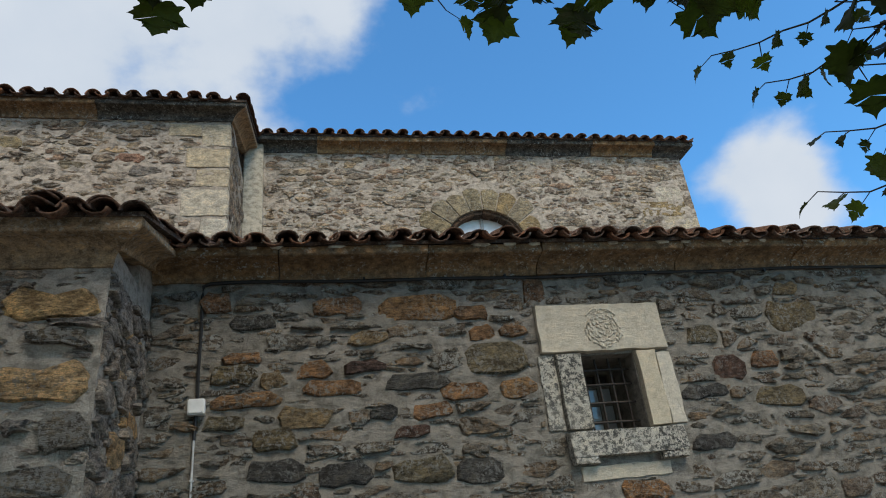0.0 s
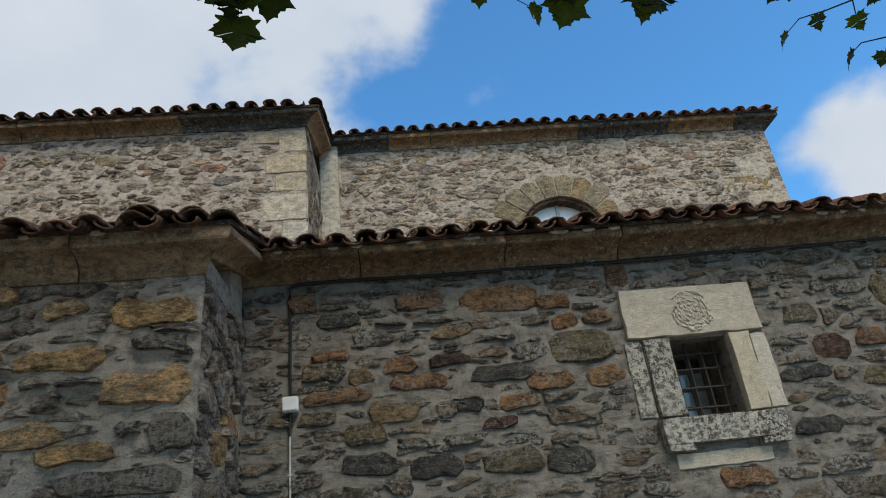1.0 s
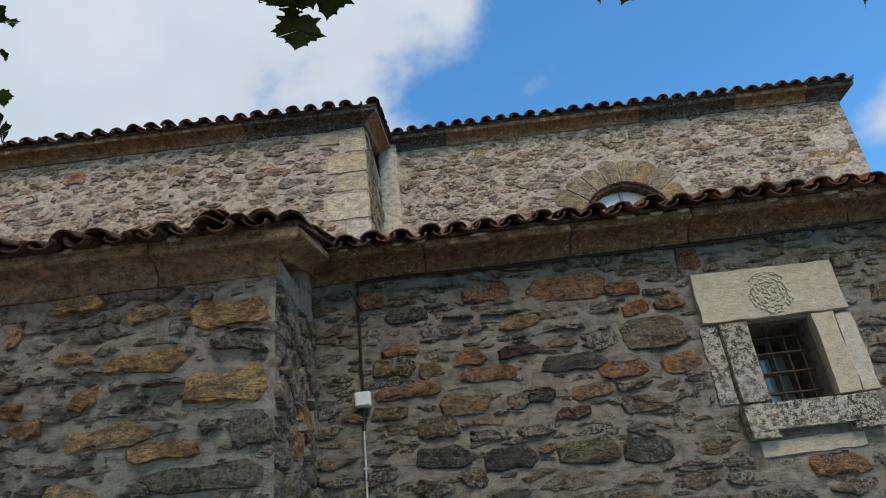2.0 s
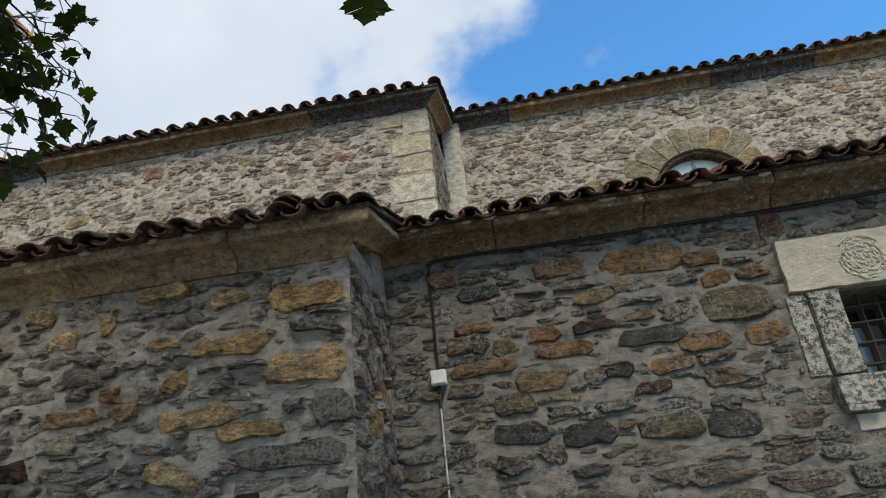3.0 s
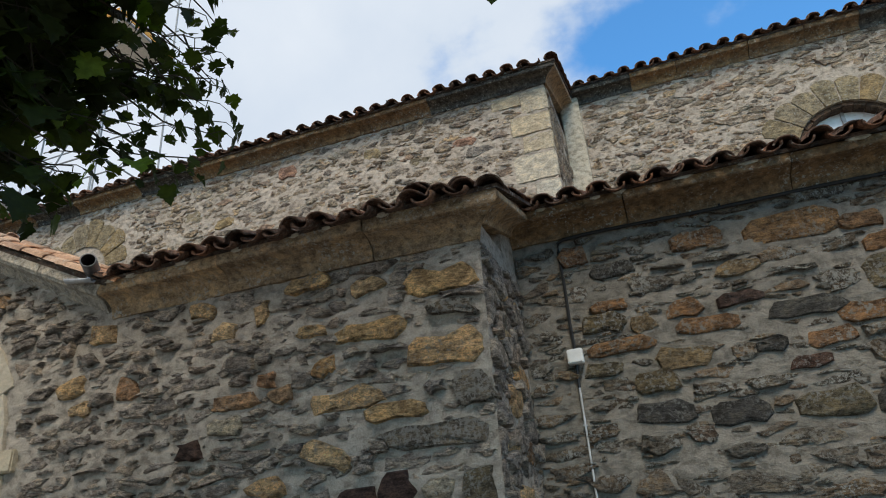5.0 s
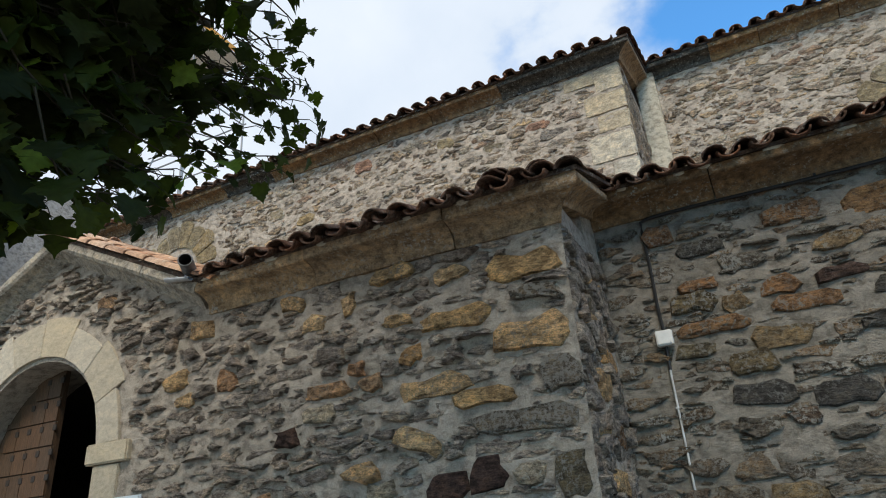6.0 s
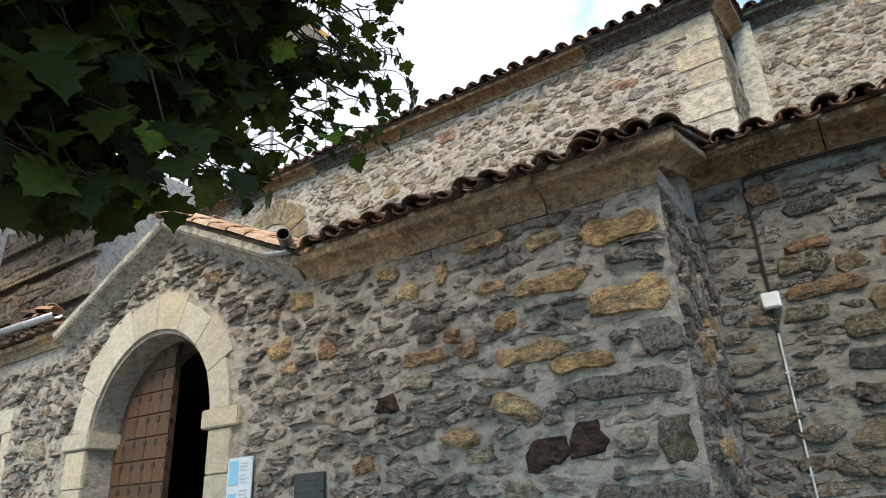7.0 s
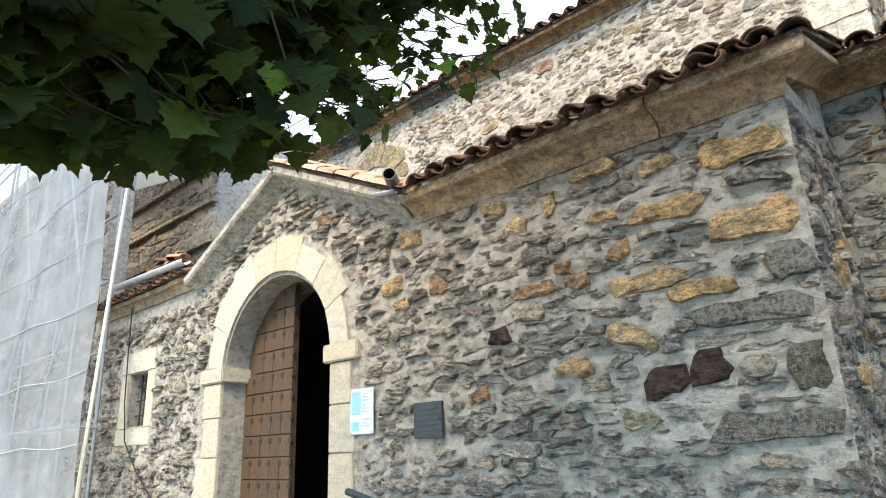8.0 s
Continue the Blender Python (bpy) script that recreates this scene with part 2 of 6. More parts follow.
M_CONDUIT = plain_material("pale grey conduit", (0.42, 0.42, 0.41), 0.45)
M_PLASTIC = plain_material("off-white plastic", (0.62, 0.62, 0.60), 0.4, 0, 0.08)
M_ZINC = plain_material("dull zinc", (0.42, 0.43, 0.44), 0.42, 0.5, 0.2, 12)
M_PIPE = plain_material("weathered dark zinc", (0.16, 0.16, 0.16), 0.5, 0.3, 0.3, 14)
# near-black colour stands for the shade inside the pipe
M_PIPE_SHADE = plain_material("painted pipe mouth shade", (0.03, 0.03, 0.03), 0.7)
M_WOOD = plain_material("weathered door planks", (0.088, 0.050, 0.028), 0.62, 0, 0.4, 26, (4, 4, 0.5), 0.004)
M_WOOD2 = plain_material("grey-brown door planks", (0.076, 0.047, 0.029), 0.66, 0, 0.4, 26, (4, 4, 0.5), 0.004)
M_FRAME = plain_material("old window timber", (0.10, 0.085, 0.065), 0.7, 0, 0.3, 30)
M_PANEL = plain_material("sign panel white", (0.52, 0.58, 0.62), 0.35, 0, 0.04)
M_PANEL_B = plain_material("sign panel blue", (0.22, 0.45, 0.62), 0.35, 0, 0.10)
M_PLAQUE = plain_material("dark slate plaque", (0.035, 0.042, 0.045), 0.45, 0, 0.25)
M_PLAQUE_T = plain_material("plaque lettering", (0.046, 0.053, 0.057), 0.5, 0, 0.1)
# near-black: the shade of unlit rooms is put into the colour
M_ROOM_SHADE = plain_material("interior plaster with painted shade", (0.05, 0.045, 0.04), 0.9)
M_EARTH = mortar_material("worn flagstone ground", (0.30, 0.28, 0.25), (0.22, 0.21, 0.19), 0.01)
M_BARK = stone_material("plane tree bark", [(0.20, 0.18, 0.14)], True, 0.6, 0.5, 0.01, (0.34, 0.32, 0.24))
M_TWIG = plain_material("green-brown twig", (0.042, 0.034, 0.020), 0.8)
M_YELLOW = plain_material("orange scaffold board", (0.62, 0.30, 0.06), 0.6, 0, 0.15)
M_TUBE = plain_material("galvanised tube", (0.27, 0.28, 0.285), 0.55, 0.1, 0.2)
M_POLE = plain_material("pale weathered pole", (0.58, 0.53, 0.44), 0.7, 0, 0.15)
M_HILL = mortar_material("distant rocky hillside", (0.20, 0.215, 0.22), (0.13, 0.15, 0.14), 0.5)


def glass_material(name):
    m, nt, b = nodes_of(name, 0.08)
    b.inputs["Base Color"].default_value = (0.6, 0.66, 0.68, 1)
    b.inputs["Specular IOR Level"].default_value = 0.6
    # pale grey mottling in the colour stands for reflected sky
    n = noise_node(nt, 3, 3)
    nt.links.new(ramp_node(nt, n, [(0.3, (0.20, 0.215, 0.22)), (0.7, (0.34, 0.36, 0.365))]), b.inputs["Base Color"])
    return m


def leaf_material(name, lo, hi):
    m, nt, b = nodes_of(name, 0.60)
    b.inputs["Specular IOR Level"].default_value = 0.18
    rnd = nt.nodes.new("ShaderNodeNewGeometry").outputs["Random Per Island"] if "field" in name else nt.nodes.new("ShaderNodeObjectInfo").outputs["Random"]
    c = ramp_node(nt, rnd, [(0.0, lo), (0.7, tuple((a + z) / 2 for a, z in zip(lo, hi))), (1.0, hi)])
    c = mix_node(nt, 0.8, c, ramp_node(nt, noise_node(nt, 45, 4), [(0.3, grey(0.7)), (0.7, grey(1.25))]), "MULTIPLY")
    nt.links.new(c, b.inputs["Base Color"])
    tr, mx = nt.nodes.new("ShaderNodeBsdfTranslucent"), nt.nodes.new("ShaderNodeMixShader")
    nt.links.new(mix_node(nt, 1.0, c, (1.5, 1.9, 0.7), "MULTIPLY"), tr.inputs["Color"])
    mx.inputs["Fac"].default_value = 0.35
    out = nt.nodes["Material Output"]
    nt.links.new(b.outputs[0], mx.inputs[1])
    nt.links.new(tr.outputs[0], mx.inputs[2])
    nt.links.new(mx.outputs[0], out.inputs["Surface"])
    return m


def net_material(name, lo, hi):
    """Woven debris netting: mostly open, its threads catch the light."""
    m, nt, b = nodes_of(name, 0.7)
    b.inputs["Base Color"].default_value = (0.44, 0.465, 0.49, 1)
    tr, mx, sub, sm = (nt.nodes.new("ShaderNodeBsdfTransparent"), nt.nodes.new("ShaderNodeMixShader"),
                       nt.nodes.new("ShaderNodeBsdfTranslucent"), nt.nodes.new("ShaderNodeMixShader"))
    sub.inputs["Color"].default_value = (0.44, 0.465, 0.49, 1)
    sm.inputs["Fac"].default_value = 0.5
    fold = noise_node(nt, 0.9, 5, (1.0, 1, 0.9))
    nt.links.new(ramp_node(nt, fold, [(0.3, grey(lo)), (0.7, grey(hi))]), mx.inputs["Fac"])
    nt.links.new(b.outputs[0], sm.inputs[1])
    nt.links.new(sub.outputs[0], sm.inputs[2])
    nt.links.new(tr.outputs[0], mx.inputs[1])
    nt.links.new(sm.outputs[0], mx.inputs[2])
    nt.links.new(mx.outputs[0], nt.nodes["Material Output"].inputs["Surface"])
    return m


M_FROST = plain_material("frosted nave pane", (0.80, 0.82, 0.83), 0.4, 0, 0.06)
M_GLASS = glass_material("old glass with painted reflection")
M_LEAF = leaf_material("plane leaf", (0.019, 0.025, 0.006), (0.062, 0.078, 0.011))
# lit copy of the leaf: sunlight is painted into these greens
M_LEAF_B = leaf_material("plane leaf with sun in colour", (0.12, 0.17, 0.020), (0.20, 0.26, 0.035))
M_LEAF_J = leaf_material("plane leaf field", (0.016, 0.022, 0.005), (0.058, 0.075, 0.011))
M_NET = net_material("white debris netting", 0.34, 0.80)
M_HEM = plain_material("doubled netting hem", (0.36, 0.39, 0.42), 0.8, 0, 0.2, 6)
M_NET_T = net_material("grey tower netting", 0.72, 0.95)


# ---- building helpers ----


def link_mesh(name, bm, material, parent=None, label="", smooth=False):
    me = bpy.data.meshes.new(name)
    if bm.faces:
        bmesh.ops.recalc_face_normals(bm, faces=bm.faces)
    bm.to_mesh(me)
    bm.free()
    me.materials.append(material)
    if smooth:
        for p in me.polygons:
            p.use_smooth = True
    ob = new(name, me)
    if parent is not None:
        ob.parent = parent
    if label:
        ob["label"] = label
    return ob


def part(name, bm, material, parent, label="", smooth=False):
    return link_mesh(name, bm, material, parent, label, smooth)


def thing(name, label, category, kind="", group=""):
    return tagged(new(name), label, category, group, kind)


def add_box(bm, x0, x1, y0, y1, z0, z1, m=None, bevel=0.0):
    vs = [bm.verts.new((x, y, z)) for x in (x0, x1) for y in (y0, y1) for z in (z0, z1)]
    fs = [bm.faces.new([vs[i] for i in f]) for f in ((0, 1, 3, 2), (4, 6, 7, 5), (0, 4, 5, 1), (2, 3, 7, 6), (0, 2, 6, 4), (1, 5, 7, 3))]
    if bevel:
        edges = list({e for f in fs for e in f.edges})
        got = bmesh.ops.bevel(bm, geom=edges, offset=bevel, segments=2, affect="EDGES")
        vs = list({v for f in got["faces"] for v in f.verts} | {v for v in vs if v.is_valid})
    if m is not None:
        for v in vs:
            v.co = m @ v.co
    return vs


def box(x0, x1, y0, y1, z0, z1, m=None, bevel=0.0):
    bm = bmesh.new()
    add_box(bm, x0, x1, y0, y1, z0, z1, m, bevel)
    return bm


def add_prism(bm, outline, a, b, axis="y"):
    """A flat outline carried from a to b along an axis. Outline pairs are (x, z) for y, (y, z) for x."""
    def at(p, v):
        return (p[0], v, p[1]) if axis == "y" else (v, p[0], p[1])
    lo, hi = [bm.verts.new(at(p, a)) for p in outline], [bm.verts.new(at(p, b)) for p in outline]
    n = len(outline)
    bm.faces.new(lo)
    bm.faces.new(hi[::-1])
    for i in range(n):
        bm.faces.new((lo[i], hi[i], hi[(i + 1) % n], lo[(i + 1) % n]))


def prism(outline, a, b, axis="y"):
    bm = bmesh.new()
    add_prism(bm, outline, a, b, axis)
    return bm


def add_tube(bm, pts, r0, r1=None, sides=8, cap=True):
    """A round bar along points, tapering from r0 to r1."""
    r1 = r0 if r1 is None else r1
    pts = [Vector(p) for p in pts]
    rings = []
    for i, p in enumerate(pts):
        d = (pts[min(i + 1, len(pts) - 1)] - pts[max(i - 1, 0)]).normalized()
        u = d.orthogonal().normalized() if abs(d.z) > 0.95 else d.cross(Vector((0, 0, 1))).normalized()
        w = d.cross(u)
        r = r0 + (r1 - r0) * i / max(1, len(pts) - 1)
        rings.append([bm.verts.new(p + (u * math.cos(a) + w * math.sin(a)) * r) for a in (2 * math.pi * k / sides for k in range(sides))])
    for a, b in zip(rings, rings[1:]):
        for k in range(sides):
            bm.faces.new((a[k], a[(k + 1) % sides], b[(k + 1) % sides], b[k]))
    if cap:
        bm.faces.new(rings[0][::-1])
        bm.faces.new(rings[-1])


def tube(pts, r0, r1=None, sides=8):
    bm = bmesh.new()
    add_tube(bm, pts, r0, r1, sides)
    return bm


# ---- rubble masonry ----
def clip(poly, px, pz, nx, nz):
    """Keeps the side of a polygon where (p - P) . N <= 0."""
    out = []
    for i, (ax, az) in enumerate(poly):
        bx, bz = poly[(i + 1) % len(poly)]
        da, db = (ax - px) * nx + (az - pz) * nz, (bx - px) * nx + (bz - pz) * nz
        if da <= 0:
            out.append((ax, az))
        if (da < 0 < db) or (db < 0 < da):
            s = da / (da - db)
            out.append((ax + (bx - ax) * s, az + (bz - az) * s))
    return out


def centre(poly):
    return sum(p[0] for p in poly) / len(poly), sum(p[1] for p in poly) / len(poly)


def area(poly):
    return 0.5 * abs(sum(p[0] * q[1] - q[0] * p[1] for p, q in zip(poly, poly[1:] + poly[:1])))


def clear_of(poly, rect, gap):
    """Cuts a polygon back from a rectangle (u0, u1, z0, z1)."""
    u0, u1, z0, z1 = rect[0] - gap, rect[1] + gap, rect[2] - gap, rect[3] + gap
    us, zs = [p[0] for p in poly], [p[1] for p in poly]
    if max(us) <= u0 or min(us) >= u1 or max(zs) <= z0 or min(zs) >= z1:
        return poly
    cu, cz = centre(poly)
    sides = [(u0 - cu, (u0, 0, 1, 0)), (cu - u1, (u1, 0, -1, 0)), (z0 - cz, (0, z0, 0, 1)), (cz - z1, (0, z1, 0, -1))]
    best = max(sides, key=lambda s: s[0])
    if best[0] < 0:
        return []
    return clip(poly, *best[1])


def rubble(u0, u1, z0, z1, wide, high, gap, seed, keep_out=(), discs=(), tilt=0.0, drop=0.06):
    """Outlines of roughly coursed rubble stones that fill a rectangle of wall."""
    r = random.Random(seed)
    ratio = high / wide
    seeds, z = [], z0
    while z < z1:
        h = high * r.uniform(0.5, 1.65)
        u = u0 - wide * r.random()
        while u < u1 + wide:
            w = wide * r.choice((0.32, 0.45, 0.6, 0.8, 1.0, 1.3, 1.9)) * r.uniform(0.8, 1.2)
            seeds.append((u + w / 2, z + h / 2 + r.uniform(-0.3, 0.3) * h + tilt * math.sin(u * 1.3 + z)))
            u += w
        z += h * 0.93
    s = np.array(seeds)
    q = s * np.array([ratio, 1.0])
    weight = np.array([r.uniform(-0.22, 0.30) for _ in seeds]) * high * high
    out = []
    for i, (u, z) in enumerate(seeds):
        d2 = ((q - q[i]) ** 2).sum(1)
        near = np.argsort(d2)[1:22]
        poly = [(u - 2.5 * wide, z - 2.5 * high), (u + 2.5 * wide, z - 2.5 * high), (u + 2.5 * wide, z + 2.5 * high), (u - 2.5 * wide, z + 2.5 * high)]
        g = gap * r.uniform(0.5, 1.6)
        for j in near:
            dq = q[j] - q[i]
            l2 = d2[j]
            k = 0.5 + 0.5 * (weight[i] - weight[j]) / l2
            nu, nz = dq[0] * ratio, dq[1]
            ln = math.hypot(nu, nz)
            pu, pz = s[i] + (s[j] - s[i]) * k
            poly = clip(poly, pu - nu / ln * g / 2, pz - nz / ln * g / 2, nu, nz)
            if len(poly) < 3:
                break
        for rect in ((u0, u1, z0, z1),):
            for side in ((rect[0], 0, -1, 0), (rect[1], 0, 1, 0), (0, rect[2], 0, -1), (0, rect[3], 0, 1)):
                if len(poly) >= 3:
                    poly = clip(poly, *side)
        for rect in keep_out:
            if len(poly) >= 3:
                poly = clear_of(poly, rect, gap * 0.6)
        if len(poly) < 3 or area(poly) < 0.12 * wide * high or r.random() < drop:
            continue
        cu, cz = centre(poly)
        if any(math.hypot(cu - a, cz - b) < rad + 0.3 * high for a, b, rad in discs):
            continue
        for a, b, rad in discs:
            dd = math.hypot(cu - a, cz - b)
            if dd < rad + wide:
                nu, nz = (a - cu) / dd, (b - cz) / dd
                poly = clip(poly, a - nu * (rad + gap), b - nz * (rad + gap), nu, nz)
                if len(poly) < 3:
                    break
        if len(poly) >= 3 and area(poly) > 0.1 * wide * high:
            out.append(poly)
    return out


def weathered(poly, r, rough, soft=0.05):
    """Rounds and roughens an outline to about a dozen points."""
    pts = poly
    if len(pts) < 9:
        new_pts = []
        for i, p in enumerate(pts):
            n = pts[(i + 1) % len(pts)]
            s = r.uniform(0.35, 0.65)
            new_pts += [(p[0] * (1 - soft) + n[0] * soft, p[1] * (1 - soft) + n[1] * soft), (p[0] * (1 - s) + n[0] * s, p[1] * (1 - s) + n[1] * s)]
            if soft > 0.1:
                new_pts.append((p[0] * soft + n[0] * (1 - soft), p[1] * soft + n[1] * (1 - soft)))
        pts = new_pts
    return [(u + r.uniform(-rough, rough) * 1.5, z + r.uniform(-rough, rough)) for u, z in pts]


def stone_data(poly, r, proud, rough=0.006, sunk=0.02, soft=0.05, least=0.25):
    """Vertices and faces of one stone about its own centre: (u, out, z), out is away from the wall."""
    cu, cz = centre(poly)
    pts = weathered(poly, r, rough, soft)
    n = len(pts)
    h = proud * max(least, r.uniform(0.25, 1.5))
    tu, tz = r.uniform(-0.08, 0.08), r.uniform(-0.08, 0.20)
    verts, faces = [], []
    size = max(max(p[0] for p in pts) - min(p[0] for p in pts), 0.02)
    for scale, lift, jit in ((1.04, None, 0), (1.0, 0.34, 0.30), (0.90, 0.90, 0.22), (0.55, 1.0, 0.16)):
        for u, z in pts:
            du, dz = (u - cu) * scale, (z - cz) * scale
            o = -sunk if lift is None else h * lift + r.uniform(-jit, jit) * h + tu * du + tz * dz
            verts.append((du, o, dz))
    verts.append((0, h * r.uniform(0.95, 1.06), 0))
    for ring in range(3):
        for k in range(n):
            a, b = ring * n + k, ring * n + (k + 1) % n
            faces.append((a, b, b + n, a + n))
    for k in range(n):
        faces.append((3 * n + k, 3 * n + (k + 1) % n, 4 * n))
    return cu, cz, verts, faces


def lay_stones(polys, wall, to_world, mats, proud, seed, near, rough=0.006, limit=290, soft=0.05):
    """Lays stones on a wall: those within the near stretch singly, the rest in one field."""
    r = random.Random(seed)
    picked = sorted(range(len(polys)), key=lambda i: math.dist(centre(polys[i]), near))
    single = set(picked[:limit])
    fv, ff = [], []
    for i, poly in enumerate(polys):
        cu, cz, vs, fs = stone_data(poly, r, proud, rough, 0.02, soft)
        if i in single:
            me = bpy.data.meshes.new("stone")
            me.from_pydata([to_world(u, o, z) - to_world(0, 0, 0) for u, o, z in vs], [], fs)
            me.materials.append(mats[0])
            ob = new("stone", me)
            ob.location = to_world(cu, 0, cz)
            ob.parent = wall
        else:
            base = len(fv)
            fv += [to_world(cu + u, o, cz + z) for u, o, z in vs]
            ff += [tuple(base + k for k in f) for f in fs]
    if ff:
        me = bpy.data.meshes.new("stonework")
        me.from_pydata(fv, [], ff)
        me.materials.append(mats[1])
        ob = tagged(new("stonework", me), kind="stuff")
        ob.parent = wall


def set_stone(name, u, z, w, h, wall, to_world, material, proud=0.025, seed=0, rough=0.010, skew=0.0, label=""):
    """One stone that stands out, of given size, with a ragged outline."""
    r = random.Random(seed)
    outline = []
    for a, b in ((-1, -0.7), (-0.6, -1), (0.1, -0.94), (0.7, -1), (1, -0.55), (0.95, 0.4), (0.6, 1), (-0.1, 0.9), (-0.7, 0.97), (-1, 0.3)):
        outline.append((u + a * w / 2 * r.uniform(0.9, 1.04), z + b * h / 2 * r.uniform(0.86, 1.05) + skew * a * h / 2))
    cu, cz, vs, fs = stone_data(outline, r, proud, rough, least=0.9)
    me = bpy.data.meshes.new(name)
    me.from_pydata([to_world(a, o, b) - to_world(0, 0, 0) for a, o, b in vs], [], fs)
    me.materials.append(material)
    ob = new(name, me)
    ob.location = to_world(cu, 0, cz)
    ob.parent = wall
    if label:
        ob["label"] = label
    return ob


def mortar_face(wall, to_world, u0, u1, z0, z1, step, depth, seed, material, inside):
    """An uneven skin of pointing over a wall, which laps the edges of the stones. inside(u, z) tells where the wall is."""
    nu, nz = int((u1 - u0) / step), int((z1 - z0) / step)
    verts, faces = [], []
    for j in range(nz + 1):
        for i in range(nu + 1):
            u, z = u0 + (u1 - u0) * i / nu, z0 + (z1 - z0) * j / nz
            o = 0.5 + 0.55 * noise.noise(Vector((u * 4.2, z * 7.5, seed))) + 0.6 * noise.noise(Vector((u * 12, z * 22, seed + 3))) + 0.3 * noise.noise(Vector((u * 30, z * 44, seed + 9)))
            verts.append(to_world(u, max(0.001, depth * o), z))
    for j in range(nz):
        for i in range(nu):
            if inside(u0 + (u1 - u0) * (i + 0.5) / nu, z0 + (z1 - z0) * (j + 0.5) / nz):
                k = j * (nu + 1) + i
                faces.append((k, k + 1, k + nu + 2, k + nu + 1))
    me = bpy.data.meshes.new("pointing")
    me.from_pydata(verts, [], faces)
    me.materials.append(material)
    me.polygons.foreach_set("use_smooth", [True] * len(faces))
    ob = new("pointing", me)
    ob.parent = wall


def facing_front(y):
    return lambda u, o, z: Vector((u, y - o, z))


def facing_right(x):
    return lambda u, o, z: Vector((x + o, u, z))


def block(x0, x1, z0, z1, y, proud, wall, material, name="ashlar_block", seed=0, deep=0.04, label=""):
    """A dressed block set in a wall that faces the front, with worn arrises."""
    r = random.Random(seed)
    bm = bmesh.new()
    j = 0.006
    nx, nz = max(2, round((x1 - x0) / 0.09)), max(2, round((z1 - z0) / 0.09))
    rim = ([(i / nx, 0) for i in range(nx)] + [(1, i / nz) for i in range(nz)] + [(1 - i / nx, 1) for i in range(nx)] + [(0, 1 - i / nz) for i in range(nz)])
    pts = [(x0 + (x1 - x0) * a + r.uniform(-j, j), z0 + (z1 - z0) * b + r.uniform(-j, j)) for a, b in rim]
    mx, mz = (x0 + x1) / 2, (z0 + z1) / 2
    e = 0.004
    rings = []
    for inset, out in ((0, -deep), (0, proud * 0.55), (e, proud), (e * 5, proud * 1.01)):
        ring = []
        for u, z in pts:
            su, sz = max(0.1, 1 - inset * 2 / (x1 - x0)), max(0.1, 1 - inset * 2 / (z1 - z0))
            ring.append(bm.verts.new((mx + (u - mx) * su, y - out - r.uniform(-0.002, 0.002), mz + (z - mz) * sz)))
        rings.append(ring)
    n = len(pts)
    for a, b in zip(rings, rings[1:]):
        for k in range(n):
            bm.faces.new((a[k], a[(k + 1) % n], b[(k + 1) % n], b[k]))
    c = bm.verts.new((mx, y - proud * 1.01, mz))
    for k in range(n):
        bm.faces.new((rings[-1][k], rings[-1][(k + 1) % n], c))
    return part(name, bm, material, wall, label)


def arch_stones(cx, cz, r0, r1, y, proud, count, wall, material, name, a0=0.0, a1=math.pi, deep=0.04, seed=0, gap=0.006, soffit=0.0, lobe=0.0):
    """Voussoirs round an arch, each a wedge with an uneven back."""
    r = random.Random(seed)
    for i in range(count):
        b0, b1 = a0 + (a1 - a0) * i / count + gap / r1, a0 + (a1 - a0) * (i + 1) / count - gap / r1
        steps = 6
        outer = r1 * r.uniform(0.94, 1.06) if not lobe else r1 * r.uniform(0.86, 1.08)
        turn = r.uniform(-0.3, 0.3)
        inner_pts = [(cx + r0 * math.cos(b0 + (b1 - b0) * k / steps), cz + r0 * math.sin(b0 + (b1 - b0) * k / steps)) for k in range(steps + 1)]
        outer_pts = []
        for k in range(steps, -1, -1):
            b, far = b0 + (b1 - b0) * k / steps, outer * (1 - lobe * (2 * k / steps - 1 + turn) ** 2)
            outer_pts.append((cx + far * math.cos(b), cz + far * math.sin(b)))
        bm = bmesh.new()
        p = proud * r.uniform(0.8, 1.15)
        outline = inner_pts + outer_pts
        add_prism(bm, outline, y - p, y + max(deep, soffit))
        bmesh.ops.bevel(bm, geom=[e for e in bm.edges if all(abs(v.co.y - (y - p)) < 1e-5 for v in e.verts)], offset=0.006, segments=1, affect="EDGES")
        part(name, bm, material, wall)


# ---- cornices ----
def cornice_profile(over, low, top):
    """Hollow moulding: (out, z) from the wall's foot of the cornice to its lip."""
    h = top - low
    pts = [(-0.05, low), (0.03, low), (0.036, low + h * 0.10)]
    for k in range(7):
        a = k / 6 * math.pi / 2
        pts.append((0.036 + (over * 0.9 - 0.036) * (1 - math.cos(a)), low + h * (0.10 + 0.50 * math.sin(a))))
    pts += [(over * 0.97, low + h * 0.62), (over, low + h * 0.68), (over, top), (-0.05, top)]
    return pts


